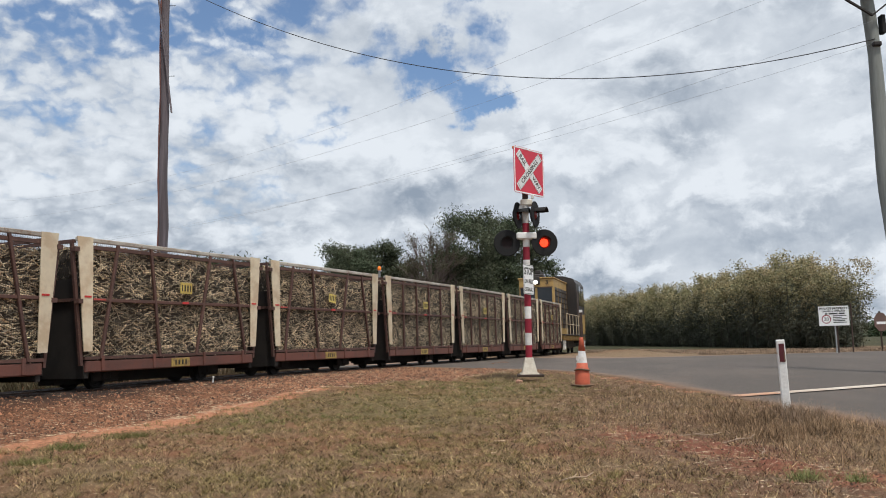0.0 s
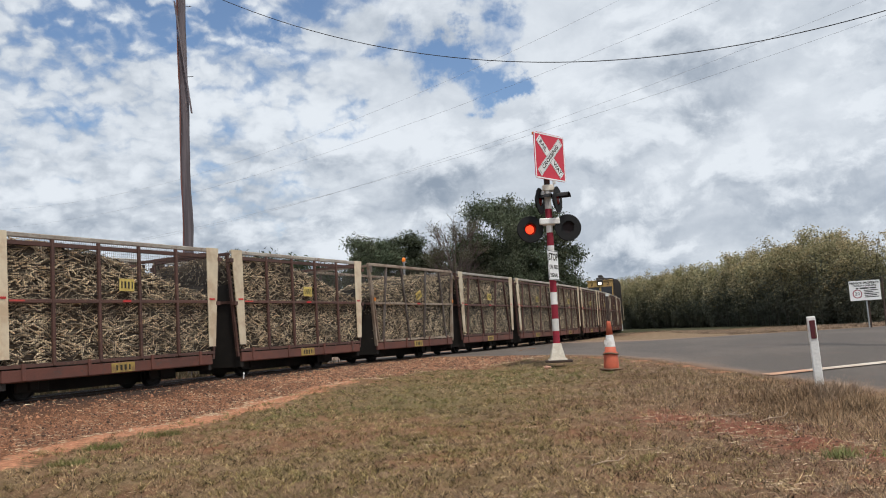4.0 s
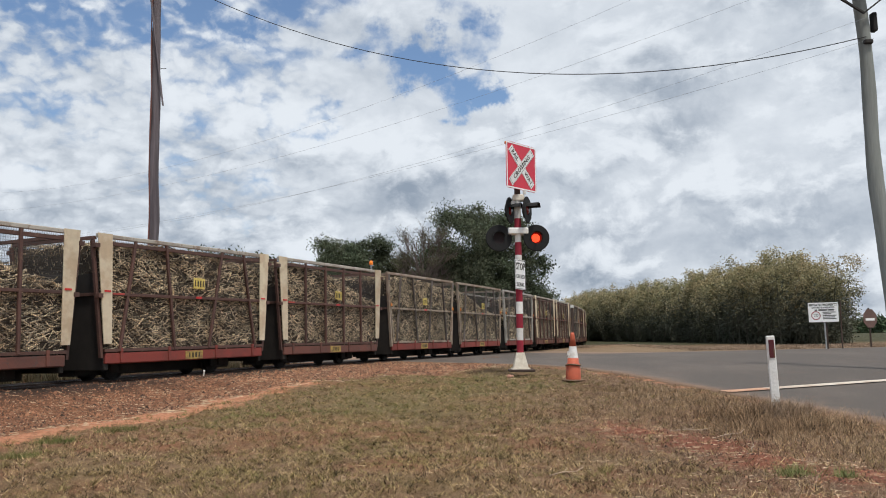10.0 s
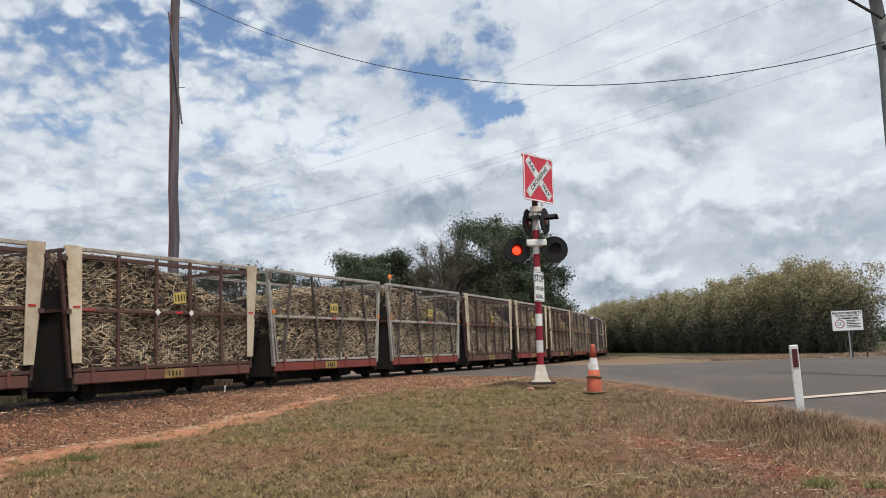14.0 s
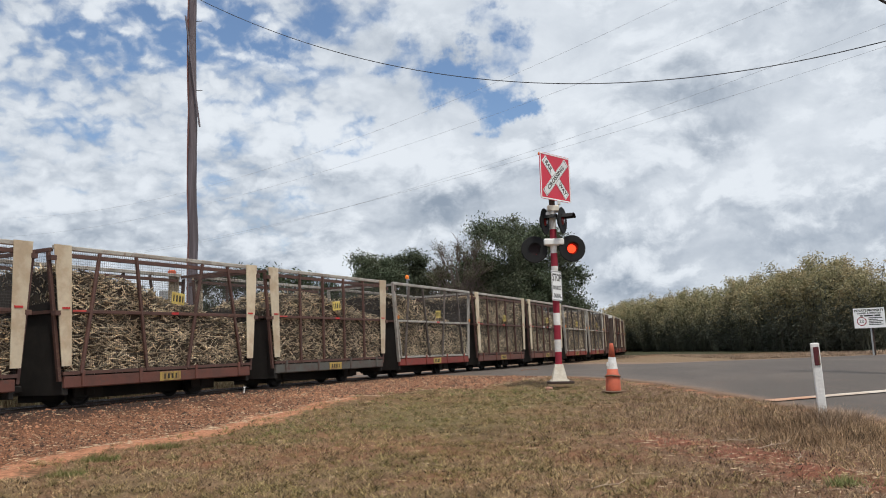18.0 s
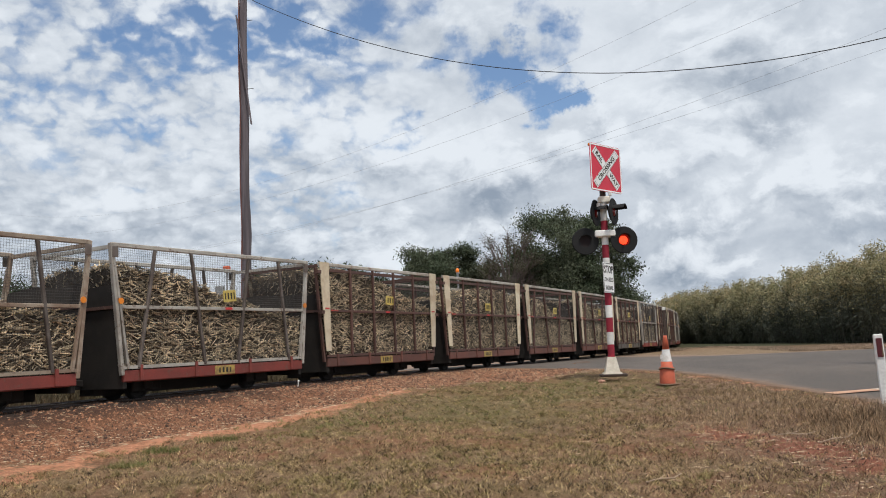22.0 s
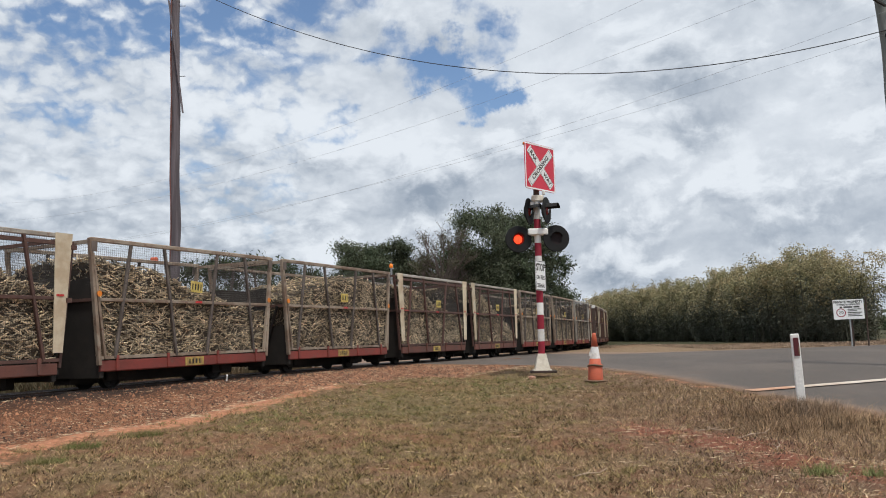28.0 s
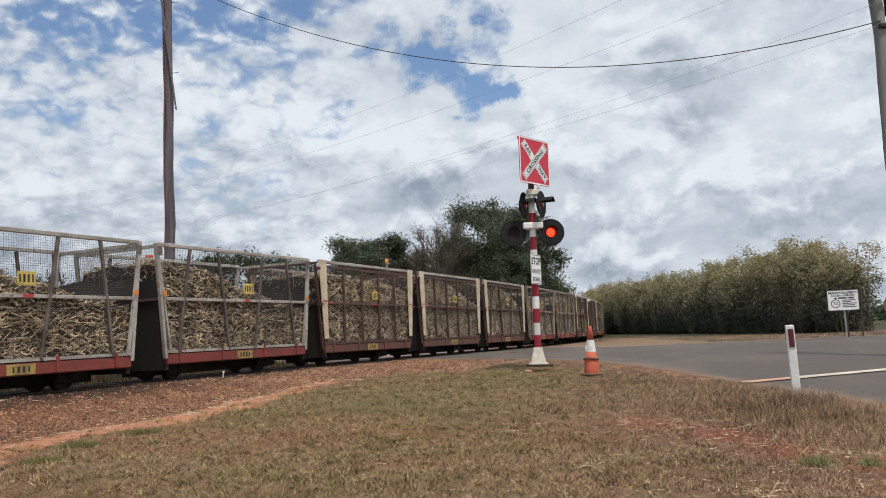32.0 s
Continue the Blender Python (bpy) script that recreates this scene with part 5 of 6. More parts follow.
        vz = part("visor", hood.mesh("visor", M_SIGBLACK), M_SIGBLACK, h2, "long black visor")
        vz.matrix_basis = Matrix.Translation((0, -0.012, 0)) @ Matrix.Diagonal((1, 4.2, 1, 1))
    # stop sign plate on the mast
    st = part("stop_plate", rounded_plate(0.45, 0.59, 0.02, 0.006), M_SIGNWHITE, sg, "white plate that reads stop on red signal")
    st.matrix_basis = Matrix.Translation((0.02, -0.11, 1.86)) @ pose(0, 0, 0, 0, 0, 58)
    e = Shape()
    for z in (-0.28, 0.28):
        e.box((0, 0, z), (0.42, 0.002, 0.010))
    for x in (-0.21, 0.21):
        e.box((x, 0, 0), (0.012, 0.002, 0.56))
    part("border", e, M_INK, st).location = (0, -0.005, 0)
    for word, z, s_ in (("STOP", 0.155, 0.20), ("ON RED", -0.04, 0.115), ("SIGNAL", -0.20, 0.115)):
        tx = part("lettering", text_mesh(word, s_, M_INK, 0.001, 0.022 if word == "STOP" else 0.012), M_INK, st)
        tx.matrix_basis = Matrix.Translation((0, -0.0055, z)) @ pose(0, 0, 0, 90, 0, 0) @ Matrix.Diagonal((0.80 if word == "STOP" else 0.86, 1.0, 1.0, 1.0))
    return sg, lamps


def rounded_plate(w_, h_, r, t):
    pts = []
    for cx, cz, a0 in ((1, 1, 0), (-1, 1, 90), (-1, -1, 180), (1, -1, 270)):
        for k in range(5):
            a = radians(a0 + 22.5 * k)
            pts.append((cx * (w_ / 2 - r) + r * math.cos(a), cz * (h_ / 2 - r) + r * math.sin(a)))
    n = len(pts)
    vs = [(x, -t / 2, z) for x, z in pts] + [(x, t / 2, z) for x, z in pts]
    return Shape().add(vs, [tuple(range(n)), tuple(range(2 * n - 1, n - 1, -1))] + [(i, n + i, n + (i + 1) % n, (i + 1) % n) for i in range(n)])


def lamp_head(deep=0.19):
    """A black disc with a round opening for the lens and a shallow housing behind."""
    return Shape().lathe([(0.112, -0.012), (0.255, -0.012), (0.268, -0.004), (0.268, 0.006), (0.15, 0.01), (0.14, deep), (0.05, deep + 0.02), (0.0, deep + 0.02)], n=32, axis="y", caps=False).lathe(
        [(0.112, -0.012), (0.112, deep * 0.5)], n=32, axis="y", caps=False)


SIGNAL, LAMPS = build_signal()

# ---- roadside things ----


def at(az, r, z=None):
    x, y = r * math.sin(radians(az)), r * math.cos(radians(az))
    return Vector((x, y, ground_z(x, y) if z is None else z))


def build_cone():
    p = at(9.25, 14.5)
    co = thing("traffic_cone", pose(p.x, p.y, p.z, 1.5, 0, 30), "orange traffic cone with a white band", "traffic cone")
    part("base", Shape().box((0, 0, 0.02), (0.30, 0.30, 0.03), None, 0.012), M_ROPE, co, "dirty brown square base")
    part("lower_sleeve", Shape().lathe([(0.132, 0.02), (0.130, 0.05), (0.120, 0.30), (0.100, 0.315), (0.094, 0.40)], n=24), M_CONE, co, "faded orange lower sleeve", True)
    part("white_band", Shape().lathe([(0.093, 0.40), (0.090, 0.405), (0.062, 0.60), (0.060, 0.605)], n=24), M_CONEBAND, co, "grubby white reflective band", True)
    part("tip", Shape().lathe([(0.061, 0.60), (0.036, 0.80), (0.030, 0.84), (0.018, 0.84)], n=24), M_CONE, co, "orange tip", True)
    ring = Shape()
    k = 26
    ring.path([(0.126 * math.cos(2 * math.pi * i / k), 0.126 * math.sin(2 * math.pi * i / k), 0.285 + 0.012 * math.sin(i * 0.5)) for i in range(k + 1)], [0.016] * (k + 1), 6)
    part("rope", ring, M_ROPE, co, "brown rope round the cone")
    part("tag", Shape().add([(-0.13, -0.10, 0.50), (-0.20, -0.11, 0.53), (-0.21, -0.10, 0.46), (-0.15, -0.09, 0.43)], [(0, 1, 2, 3)]).add([(-0.13, -0.096, 0.50), (-0.20, -0.106, 0.53), (-0.21, -0.096, 0.46), (-0.15, -0.086, 0.43)], [(3, 2, 1, 0)]), M_WHITE, co, "torn white tag")


def guide_post(az, r, h, dark, lean, label, turn):
    p = at(az, r)
    g = thing("guide_post", pose(p.x, p.y, p.z, 0, lean, turn), label, "guide post", "guide posts")
    part("post", Shape().box((0, 0, h / 2 - 0.05), (0.098, 0.040, h + 0.1), None, 0.010), M_TIMBER if dark else M_WHITE, g)
    if dark:
        part("cap", Shape().box((0, 0, h - 0.04), (0.125, 0.05, 0.10), None, 0.01), M_WHITE, g, "white cap")
    else:
        part("reflector", Shape().box((0.005, -0.026, h - 0.155), (0.062, 0.008, 0.215), None, 0.003), M_DARKRED, g, "dark red reflector")
        part("reflector_edge", Shape().box((0.03, -0.031, h - 0.20), (0.014, 0.003, 0.10)), M_ROPE, g)


def private_sign():
    p = at(25.35, 34.5)
    s = thing("property_sign", pose(p.x, p.y, p.z, 0, 0, -14), "white private property board with a 20 speed roundel", "sign")
    for x, m, w_ in ((0.0, M_GALVPOST, 0.05), (0.06, M_TIMBER, 0.07)):
        part("post", Shape().box((x, 0.06 + x * 0.5, 0.5), (w_, 0.05, 2.2 - x * 6), None, 0.006), m, s, "grey steel post" if x == 0 else "dark stub of timber")
    b = part("board", rounded_plate(1.06, 0.74, 0.02, 0.02), M_SIGNWHITE, s, "white board with black writing")
    b.location = (-0.03, 0, 1.40)

    def line(word, size, z, sx=1.0):
        t = part("lettering", text_mesh(word, size, M_INK, 0.001, 0.035), M_INK, b)
        t.matrix_basis = Matrix.Translation((0, -0.0125, z)) @ pose(0, 0, 0, 90, 0, 0) @ Matrix.Diagonal((sx, 1, 1, 1))

    line("PRIVATE PROPERTY", 0.125, 0.275, 0.92)
    line("OWNED & OPERATED", 0.085, 0.175, 0.95)
    for x0, z0, w_, h_ in ((-0.26, 0.085, 0.08, 0.055), (-0.02, 0.085, 0.30, 0.055), (0.28, 0.085, 0.20, 0.055), (0.20, 0.0, 0.46, 0.030), (0.12, -0.062, 0.30, 0.030),
                           (0.21, -0.124, 0.48, 0.030), (0.18, -0.186, 0.42, 0.030), (0.21, -0.248, 0.48, 0.030)):
        part("writing_line", Shape().box((x0, -0.0125, z0), (w_, 0.003, h_)), M_INK, b)
    ring = part("speed_roundel", Shape().lathe([(0.165, -0.0135), (0.165, -0.011), (0.135, -0.011), (0.135, -0.0135), (0.165, -0.0135)], n=28, axis="y", caps=False), M_POLERED, b, "dark red speed ring")
    ring.location = (-0.27, 0, -0.12)
    t = part("lettering", text_mesh("20", 0.18, M_INK), M_INK, ring)
    t.matrix_basis = Matrix.Translation((0, -0.0125, 0)) @ pose(0, 0, 0, 90, 0, 0)
    # bare star picket beside it
    q = at(26.25, 34.9)
    pk = thing("star_picket", pose(q.x, q.y, q.z, 0, 1, 0), "thin dark steel picket in the dry grass", "picket")
    part("shaft", Shape().box((0, 0, 0.9), (0.05, 0.04, 1.9), None, 0.006), M_TIMBER, pk)


def stop_sign():
    p = at(27.9, 37.5)
    s = thing("stop_sign", pose(p.x, p.y, p.z, 0, 0, 22), "octagonal stop sign seen from an angle", "sign")
    part("post", Shape().tube((0, 0.04, -0.1), (0, 0.04, 1.6), 0.035, 10), M_TIMBER, s)
    pts = [(0.37 * math.cos(radians(22.5 + 45 * i)) / math.cos(radians(22.5)), 0.37 * math.sin(radians(22.5 + 45 * i)) / math.cos(radians(22.5))) for i in range(8)]
    vs = [(x, -0.006, z + 1.17) for x, z in pts] + [(x, 0.006, z + 1.17) for x, z in pts]
    pl = part("plate", Shape().add(vs, [tuple(range(8)), tuple(range(15, 7, -1))] + [(i, 8 + i, 8 + (i + 1) % 8, (i + 1) % 8) for i in range(8)]), M_FADED, s, "faded brown octagon plate")
    part("lettering", Shape().box((0.0, -0.008, 1.13), (0.50, 0.004, 0.10)), M_SIGNWHITE, pl, "pale bar of worn lettering")


build_cone()


def foot_stone():
    p = at(4.95, 15.9)
    s = thing("stone", pose(p.x, p.y, p.z + 0.03, 0, 10, 40), "small pinkish broken stone by the signal's foot", "stone")
    part("block", Shape().box((0, 0, 0), (0.15, 0.09, 0.08), None, 0.025), M_ORANGESTONE, s)


foot_stone()


def survey_peg():
    p = at(-15.91, 15.45)
    s = thing("survey_peg", pose(p.x, p.y, p.z, 4, 6, 20), "small white peg standing in the gravel by the track", "peg")
    part("stake", Shape().box((0, 0, 0.05), (0.022, 0.022, 0.15), None, 0.004), M_WHITE, s)
    part("head", Shape().box((0, 0, 0.125), (0.034, 0.026, 0.03), None, 0.006), M_SIGNWHITE, s)


survey_peg()
guide_post(22.15, 10.6, 0.90, False, -1.2, "white guide post with a dark red reflector", -14)
guide_post(9.35, 31.0, 1.85, True, 0, "dark guide post with a white cap beside the track", 0)
private_sign()
stop_sign()

# ---- poles and wires ----
LP = at(-19.2, 21.0)
RP = at(28.95, 17.0)
FP = Vector((-28.7, 41.0, 0.6))


def left_pole():
    s = thing("power_pole", pose(LP.x, LP.y, 0.4), "weathered split timber power pole", "pole", "power poles")
    n, k = 26, 12
    pts = [(0.012 * math.sin(i * 0.9) + (0.012 if i == 9 else 0), 0.01 * math.cos(i * 1.3), 12.2 * i / n) for i in range(n + 1)]
    part("shaft", Shape().path(pts, [0.132 - 0.0017 * i + 0.006 * math.sin(i * 2.1) for i in range(n + 1)], k), M_POLE, s, "grey brown cracked timber", True)
    part("split", Shape().path([(-0.098 + 0.012 * math.sin(i * 1.1), -0.07, 0.4 + i * 0.55) for i in range(20)], [0.018 + 0.006 * math.sin(i * 2.3) for i in range(20)], 6), M_POLESTREAK, s, "reddish vertical split", True)
    part("loose_slat", Shape().bar((0.235, -0.16, 7.05), (-0.13, -0.15, 10.0), 0.03, 0.075, up=(0, 1, 0), bevel=0.01), M_POLE, s, "loose timber slat across the pole")
    for z, l in ((8.05, 0.30), (9.9, 0.30)):
        part("step_bolt", Shape().tube((0.1, 0, z), (0.1 + l * 0.5, 0, z), 0.008, 6), M_WHEEL, s)
    part("crossarm", Shape().box((0, -0.2, 11.5), (2.2, 0.1, 0.12), None, 0.01), M_POLE, s)


def right_pole():
    s = thing("power_pole", pose(RP.x, RP.y, RP.z - 0.1), "grey timber power pole with a crossarm", "pole", "power poles")
    n = 24
    pts = [(0.10 - 0.27 * i / n + 0.04 * math.sin(i * 0.55), 0, 10.4 * i / n) for i in range(n + 1)]
    part("shaft", Shape().path(pts, [0.158 - 0.0028 * i + 0.006 * math.sin(i * 1.7) for i in range(n + 1)], 14), M_POLEGREY, s, "grey weathered timber", True)
    part("fuse_box", Shape().box((0.15, -0.05, 6.62), (0.085, 0.14, 0.36), None, 0.012), M_SIGBLACK, s, "dark connection box")
    part("clamp", Shape().box((-0.02, -0.12, 6.22), (0.16, 0.10, 0.09), None, 0.02), M_WHEEL, s)
    part("crossarm", Shape().box((-0.15, -0.2, 7.25), (2.1, 0.1, 0.12), None, 0.01), M_POLEGREY, s)
    br = Shape().bar((-0.1, -0.2, 6.75), (-0.75, -0.2, 7.2), 0.05, 0.03)
    br.bar((-0.1, -0.2, 6.75), (0.5, -0.2, 7.2), 0.05, 0.03)
    part("brace", br, M_WHEEL, s)


def far_pole():
    s = thing("power_pole", pose(FP.x, FP.y, FP.z), "distant timber power pole", "pole", "power poles")
    part("shaft", Shape().tube((0, 0, 0), (0, 0, 10.3), 0.16, 12, 0.11), M_POLE, s)
    part("crossarm", Shape().bar((-0.9, -0.6, 8.2), (0.9, 0.6, 8.2), 0.1, 0.12), M_POLE, s)


def wire(name, p, q, sag, r, ma, label):
    p, q = Vector(p), Vector(q)
    pts = []
    for i in range(41):
        u = i / 40
        pts.append(p.lerp(q, u) - Vector((0, 0, 4 * sag * u * (1 - u))))
    ob = new(name, Shape().path(pts, [r] * 41, 6).mesh(name, ma, True))
    return tagged(ob, label, "overhead wire", "overhead wires")


left_pole()
right_pole()
far_pole()
wire("service_cable", (LP.x + 0.15, LP.y, 10.9), (RP.x - 0.05, RP.y - 0.12, RP.z + 6.22), 1.52, 0.009, M_CABLE, "thick black sagging service cable between two poles")
for dx, z0, z1, sag in ((-0.2, 9.73, 10.2, 2.5), (0.2, 8.65, 8.8, 1.75), (-0.1, 7.34, 7.4, 1.75), (0.05, 6.95, 7.0, 1.25)):
    wire("line_wire", (RP.x + dx, RP.y - 0.2, z0), (FP.x + dx * 0.8, FP.y + dx * 0.6, z1), sag, 0.0024, M_LINE, "thin grey power line against the sky")


def beacon_post():
    p = at(-4.6, 46.0)
    s = thing("beacon_post", pose(p.x, p.y, p.z), "white equipment cabinet with an amber beacon", "beacon")
    part("post", Shape().tube((0, 0, 0), (0, 0, 4.9), 0.06, 10), M_GALVPOST, s)
    part("bracket", Shape().box((0.04, 0, 4.85), (0.24, 0.12, 0.08), None, 0.02), M_GALVPOST, s, "grey mounting arm")
    part("beacon", Shape().lathe([(0.09, 4.90), (0.10, 5.0), (0.08, 5.1), (0.03, 5.13)], n=16), M_AMBER, s, "orange beacon", True)
    q = at(-20.7, 30.0)
    t = thing("equipment_pillar", pose(q.x, q.y, q.z), "pale equipment pillar with a small orange red lamp box", "pillar")
    part("pillar", Shape().box((-0.16, 0, 1.62), (0.30, 0.24, 3.3), None, 0.02), M_GALVPOST, t, "pale grey pillar")
    part("post", Shape().tube((0.10, 0.03, 0), (0.10, 0.03, 3.76), 0.035, 8), M_GALVPOST, t)
    part("lamp_box", Shape().box((0.10, 0, 3.86), (0.24, 0.18, 0.22), None, 0.03), M_CONE, t, "orange red lamp box")


beacon_post()

# ---- trees and hedge ----


def leaf_cloud(centres, radii, count, size, seed, flat=0.75, aspect=0.5):
    """Small leaves gathered in clumps round the given centres."""
    rng = np.random.RandomState(seed)
    c = np.array(centres, float)
    r = np.array(radii, float)
    pick = rng.choice(len(c), count, p=r ** 2 / np.sum(r ** 2))
    d = rng.normal(0, 1, (count, 3))
    d /= np.linalg.norm(d, axis=1, keepdims=True)
    rad = r[pick] * np.minimum(np.abs(rng.normal(0.64, 0.34, count)), 1.3)
    pos = c[pick] + d * rad[:, None] * np.array([1, 1, flat])
    a = rng.normal(0, 1, (count, 3))
    a /= np.linalg.norm(a, axis=1, keepdims=True)
    b = np.cross(a, rng.normal(0, 1, (count, 3)))
    b /= np.linalg.norm(b, axis=1, keepdims=True)
    s = size * rng.uniform(0.6, 1.4, (count, 1))
    v = np.stack([pos - a * s, pos + b * s * aspect * 1.3, pos + a * s], 1).reshape(-1, 3)
    return v, np.arange(count * 3).reshape(-1, 3)


def tree(name, p, height, spread, clumps, leaves, size, ma, seed, label, bare=False, low=0.35):
    rng = random.Random(seed)
    t = thing(name, pose(p.x, p.y, p.z - 0.1), label, "tree", "trees beyond the track")
    trunk = Shape()
    trunk.path([(0, 0, 0), (0.1, 0.05, height * 0.18), (0.0, 0.1, height * 0.4), (0.1, 0, height * 0.62)], [height * 0.035, height * 0.027, height * 0.02, height * 0.008], 10)
    cs, rs = [], []
    for i in range(clumps):
        a, h = rng.uniform(0, 6.283), rng.uniform(low, 1.0)
        wide = spread * math.sqrt(max(0.05, 1 - ((h - 0.52) / 0.56) ** 2)) * rng.uniform(0.35, 1.0)
        c = Vector((wide * math.cos(a), wide * math.sin(a), h * height * 0.93))
        cs.append(c)
        rs.append(spread * rng.uniform(0.15, 0.40))
        if i % 5 == 0 or bare:
            st = Vector((0, 0.05, height * rng.uniform(0.2, 0.5)))
            mid = st.lerp(c, 0.5) + Vector((rng.uniform(-0.3, 0.3), rng.uniform(-0.3, 0.3), rng.uniform(0, 0.5)))
            trunk.path([st, mid, c], [height * (0.006 if bare else 0.009), height * 0.004, height * 0.0015], 6)
            if bare:
                for _ in range(14):
                    e = c + Vector((rng.uniform(-0.9, 0.9), rng.uniform(-0.9, 0.9), rng.uniform(-0.2, 1.0)))
                    trunk.path([mid.lerp(c, 0.6), c.lerp(e, 0.4) + Vector((rng.uniform(-.2, .2), 0, 0)), e], [0.013, 0.009, 0.003], 4)
    part("trunk", trunk, M_TWIG if bare else M_BARK, t, "bare grey limbs" if bare else "")
    v, f = leaf_cloud(cs, rs, leaves, size, seed)
    tagged(part("crown", bulk("crown", v, f, ma), ma, t), kind="stuff")
    return t


tree("broadleaf_tree", at(-6.7, 58, 1.1), 8.1, 2.4, 88, 38000, 0.100, M_LEAF, 2, "dark green dense-crowned tree behind the track", low=0.2)
tree("broadleaf_tree", at(-4.7, 60, 1.1), 8.5, 2.1, 80, 33000, 0.100, M_LEAF, 3, "rounded dark green tree behind the track", low=0.2)
tree("olive_tree", at(-2.8, 60, 1.1), 7.0, 2.1, 75, 25000, 0.092, M_LEAFDRY, 5, "olive-leaved tree with thin foliage", low=0.2)
tree("bare_tree", at(-0.9, 57, 1.1), 8.9, 2.4, 60, 12000, 0.060, M_LEAFDRY, 8, "nearly bare grey tree with few leaves", True, low=0.3)
tree("broadleaf_tree", at(2.2, 60, 1.1), 11.0, 3.4, 135, 70000, 0.102, M_LEAF, 12, "tall dark broadleaf tree with gaps in its crown", low=0.15)
tree("broadleaf_tree", at(5.3, 62, 1.1), 10.3, 2.8, 100, 47000, 0.102, M_LEAF, 17, "dark broadleaf tree beside the tall one", low=0.3)
tree("broadleaf_tree", at(0.6, 68, 1.1), 7.6, 4.4, 120, 34000, 0.13, M_LEAF, 19, "dark tree filling the back of the grove", low=0.1)
_r = random.Random(40)
for _az, _rr, _h, _s in ((-27.0, 95, 9.5, 5.0), (-24.6, 105, 9.0, 5.5), (-21.8, 100, 8.5, 4.6), (-17.5, 98, 11.2, 5.0), (-15.4, 96, 11.6, 4.8), (-12.6, 98, 11.4, 5.0), (-10.6, 100, 10.5, 4.2), (-30.5, 98, 9.8, 6.0), (-34.5, 96, 10.2, 6.0), (-39, 95, 10.5, 6.5)):
    tree("far_tree", at(_az, _rr, 1.0), _h, _s, 30, 7000, 0.22, M_FARLEAF, _r.randrange(999), "distant dark green tree on the far field", low=0.1)


for _az, _rr, _h, _s in ((27.6, 150, 1.9, 6.0), (29.2, 155, 1.6, 7.0), (31.0, 150, 2.1, 7.0), (33.0, 155, 1.8, 7.0)):
    tree("far_tree", at(_az, _rr, 1.0), _h, _s, 26, 4000, 0.4, M_FARLEAF, _r.randrange(999), "low far tree line on the horizon", low=0.1)


def bamboo(seed):
    """One clump: arching culms and long narrow drooping leaves."""
    rng = np.random.RandomState(seed)
    cul = Shape()
    cs, rs = [], []
    for i in range(15):
        a, lean = rng.uniform(0, 6.283), rng.uniform(0.2, 1.0)
        h = rng.uniform(3.0, 5.3)
        x0, y0 = rng.normal(0, 0.7), rng.normal(0, 0.5)
        tip = (x0 + math.cos(a) * lean * 1.05, y0 + math.sin(a) * lean * 1.0, h)
        cul.path([(x0, y0, -0.1), (x0 + (tip[0] - x0) * 0.25, y0 + (tip[1] - y0) * 0.25, h * 0.6), tip], [0.026, 0.02, 0.006], 5)
        for f in (0.15, 0.32, 0.48, 0.62, 0.74, 0.84, 0.93, 1.0):
            cs.append((x0 + (tip[0] - x0) * f ** 1.7 + rng.normal(0, 0.2), y0 + (tip[1] - y0) * f ** 1.7 + rng.normal(0, 0.2), h * f * rng.uniform(0.93, 1.0)))
            rs.append(0.80 - 0.42 * f)
    n = 17000
    c, r = np.array(cs), np.array(rs)
    rise = np.tile((1.3, 1.1, 0.95, 0.9, 0.95, 1.0, 1.1, 1.2), 15)
    pick = rng.choice(len(c), n, p=rise * r ** 1.2 / np.sum(rise * r ** 1.2))
    pos = c[pick] + rng.normal(0, 0.40, (n, 3)) * r[pick][:, None]
    pos[:, 2] = np.maximum(pos[:, 2], 0.05)
    # the foot of the clump is narrower than its plumes
    pos[:, :2] *= (0.68 + 0.32 * np.clip(pos[:, 2:3] / 2.2, 0, 1))
    a = np.stack([rng.normal(0, 1, n), rng.normal(0, 1, n), rng.normal(-0.5, 0.6, n)], 1)
    a /= np.linalg.norm(a, axis=1, keepdims=True)
    b = np.cross(a, rng.normal(0, 1, (n, 3)))
    b /= np.linalg.norm(b, axis=1, keepdims=True)
    s = rng.uniform(0.09, 0.21, (n, 1))
    v = np.stack([pos, pos + a * s * 0.45 + b * s * 0.34, pos + a * s], 1)
    # higher leaves get the pale tone, light from above put into colour
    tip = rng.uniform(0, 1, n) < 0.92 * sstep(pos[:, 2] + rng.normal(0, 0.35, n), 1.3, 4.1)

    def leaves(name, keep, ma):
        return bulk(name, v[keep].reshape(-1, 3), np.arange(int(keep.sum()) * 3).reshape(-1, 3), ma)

    return cul.mesh("culm_stand", M_CULM), leaves("foliage", ~tip, M_BAMBOO), leaves("plume", tip, M_BAMBOOTOP)


